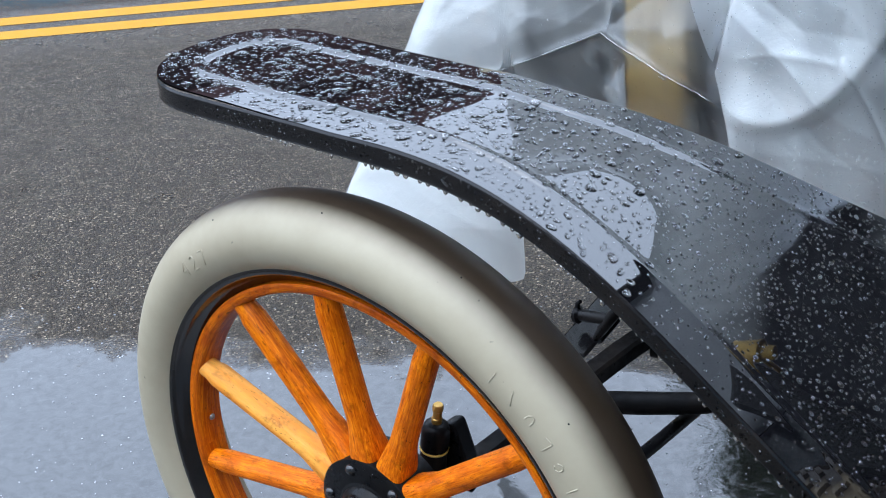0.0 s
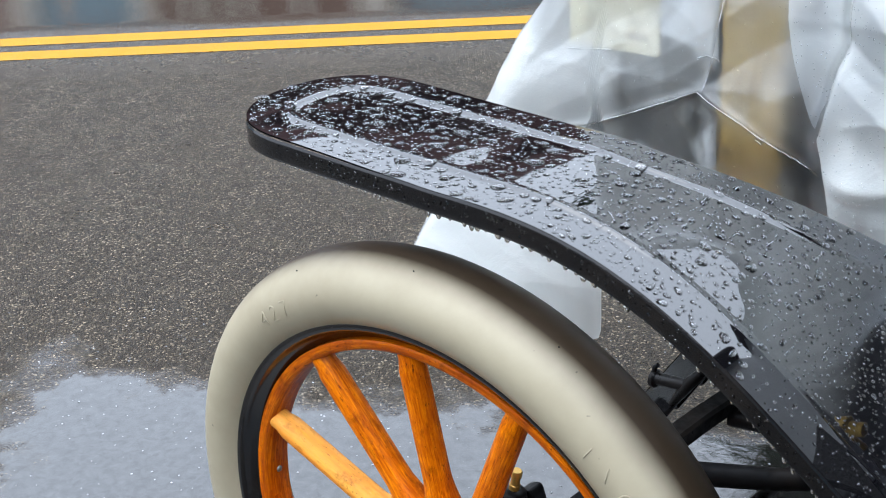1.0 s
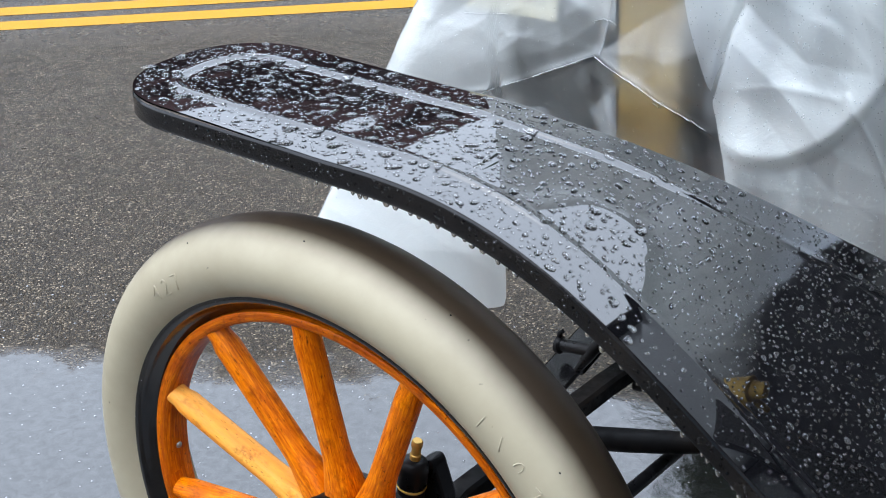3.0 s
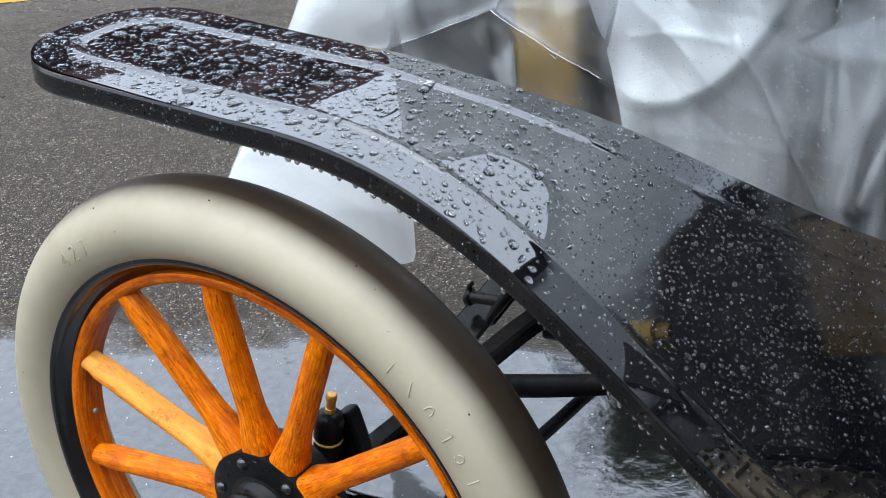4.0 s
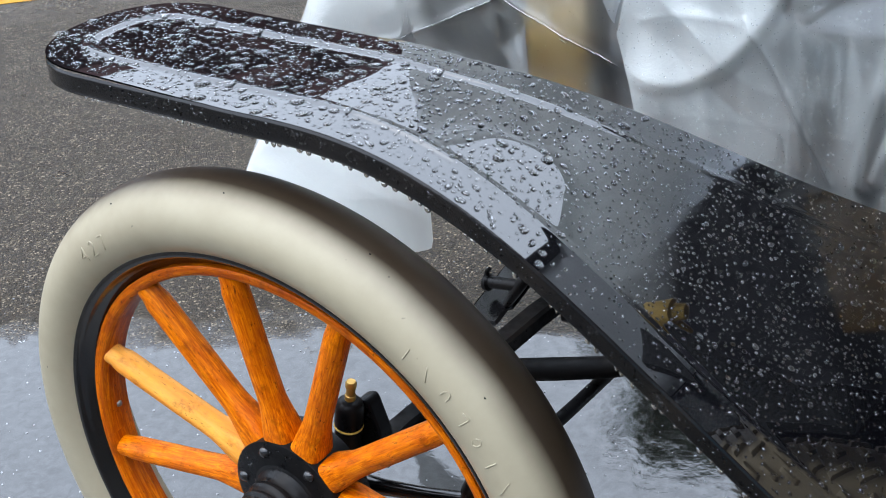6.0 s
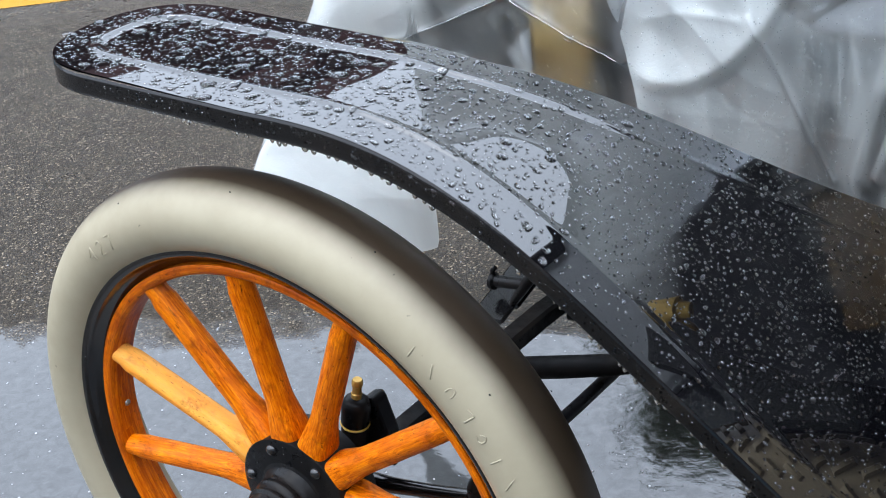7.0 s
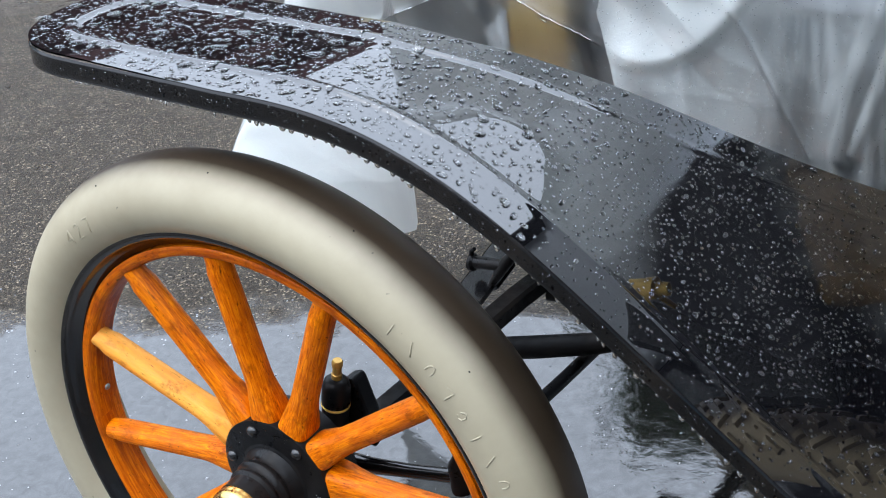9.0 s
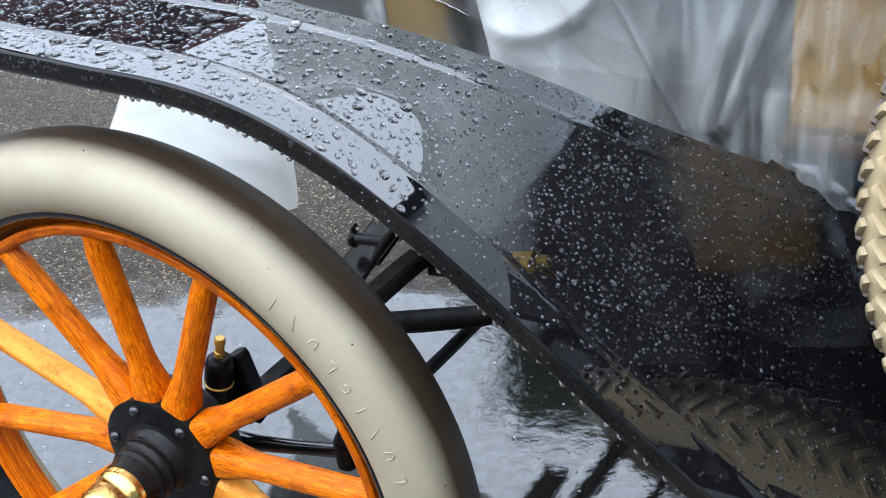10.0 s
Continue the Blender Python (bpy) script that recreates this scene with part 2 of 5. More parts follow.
def make_asphalt(name):
    """Wet road: aggregate proud of a water film that fills up to a puddle along the kerb side."""
    m = mat(name, (0.05, 0.05, 0.05), 0.4)
    v = coords(m)
    grit = noise_tex(m, v, 190, 5, 0.75)
    vor = node(m, "ShaderNodeTexVoronoi", Scale=290.0)
    wire(m, v, vor.inputs["Vector"])
    big = noise_tex(m, v, 1.3, 5)
    mid = noise_tex(m, v, 9, 5)
    # depth of water: falls with the distance from the gutter, broken up by the road's unevenness
    sep = node(m, "ShaderNodeSeparateXYZ")
    wire(m, v, sep.inputs[0])
    across = math_node(m, "ADD", math_node(m, "MULTIPLY", sep.outputs[0], -0.6475 + 0.3 * 0.762), math_node(m, "MULTIPLY", sep.outputs[1], 0.762 + 0.3 * 0.6475))
    level = math_node(m, "ADD", across, math_node(m, "ADD", math_node(m, "MULTIPLY", math_node(m, "SUBTRACT", big, 0.5), 0.5), math_node(m, "MULTIPLY", math_node(m, "SUBTRACT", mid, 0.5), 0.3)))
    dry = math_node(m, "MULTIPLY", math_node(m, "SUBTRACT", math_node(m, "ABSOLUTE", math_node(m, "SUBTRACT", level, 0.40)), 0.58), 9.0, True)
    along = math_node(m, "ADD", math_node(m, "MULTIPLY", sep.outputs[0], 0.762), math_node(m, "MULTIPLY", sep.outputs[1], 0.6475))
    ends = math_node(m, "ADD", math_node(m, "SUBTRACT", -0.80, along), math_node(m, "MULTIPLY", math_node(m, "SUBTRACT", mid, 0.5), 0.35))
    dry = math_node(m, "MAXIMUM", dry, math_node(m, "MULTIPLY", ends, 7.0, True))
    stone = ramp(m, vor.outputs["Color"], [(0.0, (0.004, 0.0032, 0.0022)), (0.42, (0.021, 0.0158, 0.0100)), (0.76, (0.080, 0.0605, 0.038)), (1.0, (0.60, 0.49, 0.35))])
    col = blend(m, ramp(m, big, grey((0.35, 0.0), (0.7, 0.3))), stone, (0.038, 0.028, 0.019))
    col = blend(m, dry, (0.012, 0.0115, 0.011), col)
    wet = ramp(m, mid, grey((0.3, 0.26), (0.7, 0.5)))
    # past the crown of the road the film of water is thicker again
    beyond = math_node(m, "MULTIPLY", math_node(m, "SUBTRACT", math_node(m, "ADD", math_node(m, "MULTIPLY", sep.outputs[0], -0.6475), math_node(m, "MULTIPLY", sep.outputs[1], 0.762)), 3.2), 1.3, True)
    wire(m, blend(m, math_node(m, "MULTIPLY", beyond, 0.8), col, (0.022, 0.016, 0.011)), bsdf(m).inputs["Base Color"])
    wet = blend(m, beyond, wet, (0.012, 0.012, 0.012))
    wire(m, blend(m, dry, (0.015, 0.015, 0.015), wet), bsdf(m).inputs["Roughness"])
    bsdf(m).inputs["IOR"].default_value = 1.5
    # puddle reflection mottled at random, standing in for rain dimples
    rain_mottle = noise_tex(m, v, 48, 4, 0.7, 0.6)
    wire(m, blend(m, dry, ramp(m, rain_mottle, grey((0.30, 0.54), (0.52, 0.75), (0.72, 0.92))), blend(m, beyond, (0.29, 0.29, 0.29), (0.7, 0.7, 0.7))), bsdf(m).inputs["Specular IOR Level"])
    ring = noise_tex(m, v, 17, 3, 0.5)
    st = math_node(m, "MULTIPLY", math_node(m, "POWER", dry, 2.0), math_node(m, "SUBTRACT", 1.0, math_node(m, "MULTIPLY", beyond, 0.97)))
    n1 = node(m, "ShaderNodeBump", Distance=0.007)
    wire(m, math_node(m, "ADD", math_node(m, "MULTIPLY", vor.outputs["Distance"], -0.9), grit), n1.inputs["Height"])
    wire(m, st, n1.inputs["Strength"])
    patter = noise_tex(m, v, 85, 4, 0.65)
    wire(m, bump(m, patter, 0.04, 0.002, bump(m, ring, 0.04, 0.01, n1.outputs["Normal"])), bsdf(m).inputs["Normal"])
    return m


def make_line(name):
    m = mat(name, (0.78, 0.44, 0.03), 0.5, Specular_IOR_Level=0.2)
    v = coords(m)
    n1, n2 = noise_tex(m, v, 130, 5, 0.7), noise_tex(m, v, 6, 5)
    c = blend(m, ramp(m, n2, grey((0.4, 0), (0.75, 0.5))), (0.34, 0.165, 0.005), (0.27, 0.13, 0.004))
    wire(m, blend(m, ramp(m, n1, grey((0.68, 0), (0.76, 1))), c, (0.2, 0.13, 0.04)), bsdf(m).inputs["Base Color"])
    wire(m, bump(m, n1, 0.4, 0.003), bsdf(m).inputs["Normal"])
    return m


def make_rough(name, a, b, scale=6.0, rough=0.8):
    """Plain masonry, plaster, concrete, bark or leaves: two tones, grain and stains."""
    m = mat(name, a, rough)
    v = coords(m)
    n1, n2 = noise_tex(m, v, scale, 6), noise_tex(m, v, scale * 12, 4)
    c = blend(m, ramp(m, n1, grey((0.35, 0), (0.7, 1))), a, b)
    wire(m, blend(m, ramp(m, n2, grey((0.4, 0), (0.8, 0.4))), c, tuple(0.5 * k for k in a)), bsdf(m).inputs["Base Color"])
    wire(m, bump(m, n2, 0.4, 0.01), bsdf(m).inputs["Normal"])
    return m


PAINT = make_paint("black_enamel", (0.0022, 0.0022, 0.0028), 0.05, 0.0015)
IRON = make_iron("black_iron")
STEEL = make_iron("black_rim_paint", (0.006, 0.0065, 0.0075), 0.14)
bsdf(STEEL).inputs["Specular IOR Level"].default_value = 0.5
WET_IRON = make_iron("wet_black_iron", (0.005, 0.005, 0.0055), 0.13)
bsdf(WET_IRON).inputs["Specular IOR Level"].default_value = 0.5
WORN_IRON = make_iron("worn_black_iron", (0.012, 0.012, 0.013), 0.16)
bsdf(WORN_IRON).inputs["Specular IOR Level"].default_value = 0.6
BARE_STEEL = mat("bare_steel", (0.30, 0.28, 0.25), 0.35, 0.8)
MATT_IRON = make_iron("matt_black_iron", (0.004, 0.004, 0.0042), 0.5)
bsdf(MATT_IRON).inputs["Specular IOR Level"].default_value = 0.05
EDGE_PAINT = make_iron("black_edge_enamel", (0.004, 0.004, 0.0045), 0.09)
bsdf(EDGE_PAINT).inputs["Specular IOR Level"].default_value = 0.4
OCHRE_BRASS = mat("ochre_brass", (0.48, 0.29, 0.07), 0.32, 0.6)
WOOD = make_wood("orange_spoke_wood", (1, 1, 0.07))
SHEEN_WOOD = make_wood("worn_pale_spoke_wood", (1, 1, 0.07), False, 0.75)
FELLOE_WOOD = make_wood("orange_felloe_wood", (1, 1, 0.07), True)
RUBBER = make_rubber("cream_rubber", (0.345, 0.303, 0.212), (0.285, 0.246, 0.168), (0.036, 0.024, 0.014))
# the tan tyre's tread is coloured dark to dim its reflection in the fender
TAN_RUBBER = make_rubber("tan_rubber", (0.40, 0.315, 0.18), (0.32, 0.24, 0.13), (0.060, 0.042, 0.024))
BRASS = mat("brass", (0.72, 0.47, 0.15), 0.18, 1.0)
wire(BRASS, ramp(BRASS, noise_tex(BRASS, coords(BRASS), 40, 5), grey((0.3, 0.1), (0.7, 0.38))), bsdf(BRASS).inputs["Roughness"])
DULL_BRASS = mat("tarnished_brass", (0.62, 0.40, 0.05), 0.4, 0.2)
wire(DULL_BRASS, ramp(DULL_BRASS, noise_tex(DULL_BRASS, coords(DULL_BRASS), 30, 5), [(0.35, (0.74, 0.48, 0.10)), (0.7, (0.46, 0.28, 0.045))]), bsdf(DULL_BRASS).inputs["Base Color"])
# the placed haze amounts set how bright each part of the sheet looks
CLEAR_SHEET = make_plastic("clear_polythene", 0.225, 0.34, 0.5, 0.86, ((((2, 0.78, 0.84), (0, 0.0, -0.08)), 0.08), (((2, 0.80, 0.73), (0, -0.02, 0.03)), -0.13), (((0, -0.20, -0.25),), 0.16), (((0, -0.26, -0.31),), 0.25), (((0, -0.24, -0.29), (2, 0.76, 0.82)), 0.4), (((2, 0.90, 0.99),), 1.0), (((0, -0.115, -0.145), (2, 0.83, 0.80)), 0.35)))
REFLECTION_FILM = make_plastic("clouded_celluloid", 0.34, 0.4, 0.4, 0.75)
FOLDED_SHEET = make_plastic("folded_polythene", 0.20, 0.5, 1.0, 0.85)
# negative amounts thin the haze so the fender mirrors the sheet darker
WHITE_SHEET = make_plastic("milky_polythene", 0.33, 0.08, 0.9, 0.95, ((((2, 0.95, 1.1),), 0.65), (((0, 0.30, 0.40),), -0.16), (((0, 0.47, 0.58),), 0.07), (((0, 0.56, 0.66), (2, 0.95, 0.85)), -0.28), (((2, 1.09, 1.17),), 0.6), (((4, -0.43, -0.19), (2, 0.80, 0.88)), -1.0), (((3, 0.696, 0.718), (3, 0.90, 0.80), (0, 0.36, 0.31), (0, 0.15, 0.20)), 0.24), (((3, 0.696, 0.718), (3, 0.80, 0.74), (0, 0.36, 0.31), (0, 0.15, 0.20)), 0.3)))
WATER = mat("rain_water", (1, 1, 1), 0.0, Transmission_Weight=1.0, IOR=1.33)
ASPHALT = make_asphalt("wet_asphalt")
YELLOW = make_line("yellow_road_paint")
BRICK_MAT = make_rough("dark_red_brick", (0.13, 0.058, 0.054), (0.09, 0.048, 0.046), 3.0)
SHUTTER = make_rough("dark_brown_shutter", (0.06, 0.028, 0.026), (0.045, 0.024, 0.022), 5.0, 0.6)
STONE = make_rough("pale_stone", (0.5, 0.47, 0.42), (0.36, 0.34, 0.31), 4.0)
CONCRETE = make_rough("grey_concrete", (0.3, 0.29, 0.27), (0.22, 0.21, 0.2), 4.0)
GREY_WALL = make_rough("grey_plaster", (0.2, 0.19, 0.18), (0.14, 0.135, 0.13), 2.0)
LEAF = make_rough("tree_leaves", (0.04, 0.075, 0.022), (0.025, 0.05, 0.015), 3.0, 0.6)
BARK = make_rough("tree_bark", (0.09, 0.065, 0.045), (0.05, 0.04, 0.03), 9.0)
BLUE_GLASS = mat("blue_shop_glass", (0.10, 0.20, 0.26), 0.35, Specular_IOR_Level=0.2)
ORANGE_LAMP = mat("orange_lamp_glass", (0.9, 0.35, 0.04), 0.4)
UNSEEN_DARK = make_rough("black_canvas", (0.009, 0.008, 0.0075), (0.015, 0.013, 0.012), 10.0, 0.7)
RED_LEATHER = make_rough("dark_red_leather", (0.10, 0.025, 0.02), (0.06, 0.018, 0.016), 12.0, 0.4)
SPECK = mat("clinging_drops", (0.85, 0.88, 0.9), 0.05, Transmission_Weight=0.8, IOR=1.33)
FOAM = mat("splash_foam", (0.55, 0.57, 0.6), 0.25, Transmission_Weight=0.5, IOR=1.33)
FAINT_INK = make_rough("faint_brown_ink", (0.55, 0.43, 0.26), (0.48, 0.37, 0.22), 20.0, 0.6)
CREAM_CARD = make_rough("cream_enamel", (0.95, 0.86, 0.6), (0.92, 0.82, 0.53), 2.0, 0.4)


# ------------------------------------------------------------------ mesh helpers
def mesh_of(name, verts, faces, material, smooth=True):
    me = bpy.data.meshes.new(name)
    me.from_pydata([tuple(map(float, p)) for p in verts], [], [tuple(map(int, q)) for q in faces])
    me.materials.append(material)
    if smooth:
        me.polygons.foreach_set("use_smooth", [True] * len(me.polygons))
    me.update()
    return me


def fix_normals(me):
    bm = bmesh.new()
    bm.from_mesh(me)
    bmesh.ops.recalc_face_normals(bm, faces=bm.faces)
    bm.to_mesh(me)
    bm.free()
    me.set_sharp_from_angle(angle=radians(42))
    return me


def part(name, me, parent, label="", m=None):
    ob = new(name, me)
    ob.parent = parent
    if m is not None:
        ob.matrix_local = m
    if label:
        tagged(ob, label)
    return ob


def thing(name, label, category, m=None, group="", kind=""):
    ob = new(name)
    ob.empty_display_size = 0.05
    if m is not None:
        ob.matrix_world = m
    return tagged(ob, label, category, group, kind)


def lathe(profile, n=96, closed=False, axis="y"):
    """Turn a profile of (radius, height) about an axis."""
    k = len(profile)
    vs, fs = [], []
    for i in range(n):
        a = 2 * math.pi * i / n
        for r, h in profile:
            p = (r * math.cos(a), h, r * math.sin(a))
            vs.append(p if axis == "y" else (p[0], p[2], p[1]))
    for i in range(n):
        j = (i + 1) % n
        for q in range(k if closed else k - 1):
            q2 = (q + 1) % k
            fs.append((i * k + q, i * k + q2, j * k + q2, j * k + q))
    return vs, fs


def turned(name, profile, material, n=96, closed=False, axis="y"):
    return fix_normals(mesh_of(name, *lathe(profile, n, closed, axis), material))


def tube(points, radius, n=14, squash=(1.0, 1.0), caps=True):
    """A rod along points; radius a number or one for each point."""
    pts = [Vector(p) for p in points]
    rad = radius if isinstance(radius, (list, tuple)) else [radius] * len(pts)
    vs, fs = [], []
    side = None
    for i, p in enumerate(pts):
        d = (pts[min(i + 1, len(pts) - 1)] - pts[max(i - 1, 0)]).normalized()
        if side is None:
            side = d.cross(Vector((0, 0, 1)) if abs(d.z) < 0.9 else Vector((1, 0, 0))).normalized()
        side = (side - d * side.dot(d)).normalized()
        up = d.cross(side)
        for k in range(n):
            a = 2 * math.pi * k / n
            vs.append(p + rad[i] * (math.cos(a) * squash[0] * side + math.sin(a) * squash[1] * up))
    for i in range(len(pts) - 1):
        for k in range(n):
            k2 = (k + 1) % n
            fs.append((i * n + k, i * n + k2, (i + 1) * n + k2, (i + 1) * n + k))
    if caps:
        fs.append(tuple(range(n))[::-1])
        fs.append(tuple((len(pts) - 1) * n + k for k in range(n)))
    return vs, fs


def rod(name, points, radius, material, n=14, squash=(1.0, 1.0)):
    me = fix_normals(mesh_of(name, *tube(points, radius, n, squash), material))
    return me


def box(name, size, material, bevel=0.003, at=(0, 0, 0), segments=2):
    bm = bmesh.new()
    bmesh.ops.create_cube(bm, size=1.0)
    for p in bm.verts:
        p.co = Vector((p.co.x * size[0] + at[0], p.co.y * size[1] + at[1], p.co.z * size[2] + at[2]))
    if bevel:
        bmesh.ops.bevel(bm, geom=list(bm.edges), offset=bevel, segments=segments, affect="EDGES", profile=0.5)
    me = bpy.data.meshes.new(name)
    bm.to_mesh(me)
    bm.free()
    me.materials.append(material)
    return me


def join_arrays(pieces):
    vs, fs = [], []
    for v, f in pieces:
        o = len(vs)
        vs.extend(v)
        fs.extend(tuple(i + o for i in q) for q in f)
    return vs, fs


def step(t):
    t = min(1.0, max(0.0, t))
    return t * t * (3 - 2 * t)


# ------------------------------------------------------------------ ground and street
ROAD = Vector((0.762, 0.6475, 0.0))
ACROSS = Vector((-0.6475, 0.762, 0.0))
ROAD_TURN = math.degrees(math.atan2(ROAD.y, ROAD.x))


def on_road(along, across, z=0.0):
    return ROAD * along + ACROSS * across + Vector((0, 0, z))


ground = new("road", mesh_of("road", [(-600, -600, 0), (600, -600, 0), (600, 600, 0), (-600, 600, 0)], [(0, 1, 2, 3)], ASPHALT))
tagged(ground, "wet grey asphalt road with a shallow puddle", "road", kind="structure")


def stripe(across, width):
    n = 240
    vs, fs = [], []
    for i in range(n + 1):
        s = -14 + 28 * i / n
        e = 0.002 * noise.noise(Vector((s * 6, across * 7, 0)))
        for w in (-width / 2 + e, width / 2 + 0.6 * e):
            vs.append(on_road(s, across + w, 0.0015))
    for i in range(n):
        fs.append((2 * i, 2 * i + 2, 2 * i + 3, 2 * i + 1))
    me = mesh_of("road_marking", vs, fs, YELLOW)
    return tagged(new("road_marking", me), "solid yellow centre line painted on wet asphalt", "road marking", "double yellow line", "structure")


stripe(3.548, 0.104)
stripe(3.733, 0.104)

# pavement and kerb on the far side of the road
far_kerb = new("pavement", box("pavement", (90, 3.8, 0.30), CONCRETE, 0.02, (0, 0, 0)))
far_kerb.matrix_world = Matrix.Translation(on_road(0, 19.85, 0.0)) @ pose(0, 0, 0, 0, 0, ROAD_TURN)
tagged(far_kerb, "grey concrete pavement with a raised kerb", "pavement", kind="structure")
near_kerb = new("pavement", box("pavement", (80, 3.0, 0.30), CONCRETE, 0.02, (0, 0, 0)))
near_kerb.matrix_world = Matrix.Translation(on_road(0, -6.6, 0.0)) @ pose(0, 0, 0, 0, 0, ROAD_TURN)
tagged(near_kerb, "grey concrete pavement beside the parked car", "pavement", kind="structure")


def shop_building(m, width, height, wall, label, bays, front=()):
    """A plain two-storey street front with piers, shop windows and upper windows."""
    b = thing("building", label, "building", m)
    part("wall", box("wall", (width, 6, height), wall, 0.03, (0, 3, height / 2)), b)
    part("cornice", box("cornice", (width + 0.4, 0.5, 0.45), wall, 0.05, (0, -0.1, height - 0.25)), b)
    pane = box("window", (1.0, 0.06, 1.0), BLUE_GLASS, 0.01)
    leaf = box("shutter", (1.0, 0.06, 1.0), SHUTTER, 0.01)
    pier = box("pier", (0.28, 0.3, 3.2), STONE, 0.03)
    pitch = width / bays
    for k in range(bays):
        x = -width / 2 + (k + 0.5) * pitch
        if any(abs(x - f[1]) < 1.3 for f in front):
            continue
        w = part("shop_window", pane, b, "blue-tinted shop window", pose(x, -0.04, 1.55))
        w.scale = (pitch * 0.72, 1, 2.3)
        part("pier", pier, b, "pale stone pier", pose(x - pitch / 2, -0.1, 1.6))
        if height > 5:
            w = part("shutter", leaf, b, "dark brown window shutter", pose(x, -0.03, 4.2))
            w.scale = (pitch * 0.4, 1, 1.3)
    # the end bay: uneven pale posts, one wide blue window and an orange board standing in for a lit lamp
    for kind, x, w in front:
        if kind == "pier":
            part("pier", box("pier", (w, 0.2, 3.2), STONE, 0.02, (x, -0.09, 1.6)), b, "pale stone pier")
        elif kind == "window":
            part("shop_window", box("shop_window", (w, 0.06, 2.6), BLUE_GLASS, 0.01, (x, -0.04, 1.6)), b, "blue-tinted shop window")
        else:
            part("sign", box("sign", (w, 0.03, 0.45), ORANGE_LAMP, 0.01, (x, -0.10, 1.65)), b, "small orange lamp in the window, drawn as a coloured board")
    return b


shop_building(Matrix.Translation(on_road(6.17, 21.73)) @ pose(0, 0, 0, 0, 0, ROAD_TURN) @ Matrix.Diagonal((1.9, 1.9, 1.85, 1)), 11.8, 5.48, BRICK_MAT,
              "dark red brick shop building with pale stone piers", 7,
              (("pier", -5.76, 0.07), ("pier", -5.55, 0.05), ("pier", -5.31, 0.07), ("pier", -4.82, 0.07)))
shop_building(Matrix.Translation(on_road(-23.28, 21.73)) @ pose(0, 0, 0, 0, 0, ROAD_TURN) @ Matrix.Diagonal((1.9, 1.9, 1.85, 1)), 19.2, 5.0, BRICK_MAT,
              "low dark red brick shop building with pale stone piers", 12,
              (("pier", 8.34, 0.17), ("window", 8.85, 0.82), ("pier", 9.36, 0.14), ("sign", 8.70, 0.07)))
# unseen wall, added and raised to keep low sky off flange and tyre
shop_building(Matrix.Translation(on_road(0, -8.2)) @ pose(0, 0, 0, 0, 0, ROAD_TURN + 180), 44, 5.2, GREY_WALL,
              "unseen grey street front behind the pavement, added to block low sky", 11)


def tree(at, height, spread, seed, label):
    rnd = random.Random(seed)
    t = thing("tree", label, "tree", Matrix.Translation(at))
    pieces = [tube([(0, 0, 0), (0.05, 0.03, height * 0.25), (0.02, 0.1, height * 0.5), (0.1, 0.05, height * 0.8)], [0.24, 0.19, 0.13, 0.05], 10)]
    ends = []
    for k in range(14):
        a, h = k * 2.4 + rnd.random(), height * (0.3 + 0.5 * k / 14)
        r = spread * (0.55 + 0.45 * rnd.random()) * (1.1 - 0.5 * k / 14)
        e = Vector((r * math.cos(a), r * math.sin(a), h + 0.35 * r + 0.4))
        mid = Vector((0.5 * e.x, 0.5 * e.y, h + 0.25 * r))
        pieces.append(tube([(0.04, 0.05, h), mid, e], [0.09, 0.055, 0.02], 7))
        ends += [e, mid, (e + mid) / 2]
    part("trunk", mesh_of("trunk", *join_arrays(pieces), BARK), t)
    vs, fs = [], []
    for e in ends:
        for _ in range(800):
            d = Vector((rnd.gauss(0, 1), rnd.gauss(0, 1), rnd.gauss(0, 0.75))) * spread * 0.2
            c, s = e + d, 0.13 + 0.14 * rnd.random()
            u = Vector((rnd.gauss(0, 1), rnd.gauss(0, 1), rnd.gauss(0, 1))).normalized()
            w = u.orthogonal().normalized()
            o = len(vs)
            vs += [c - u * s, c + w * s * 0.5, c + u * s, c - w * s * 0.5]
            fs.append((o, o + 1, o + 2, o + 3))
    part("crown", mesh_of("crown", vs, fs, LEAF), t)
    return t


tree((-8.35, 18.75, 0.15), 16.5, 2.2, 3, "tall leafy street tree on the far pavement")
tree((-5.6, 19.9, 0.15), 15.0, 2.4, 5, "broad leafy street tree on the far pavement")

# ------------------------------------------------------------------ front wheel
TYRE_R, TYRE_T, TYRE_W, TYRE_OUT = 0.3365, 0.0435, 0.048, -0.004


def ring_profile(R, r, n=36):
    return [(R + r * math.cos(2 * math.pi * k / n), r * math.sin(2 * math.pi * k / n)) for k in range(n)]


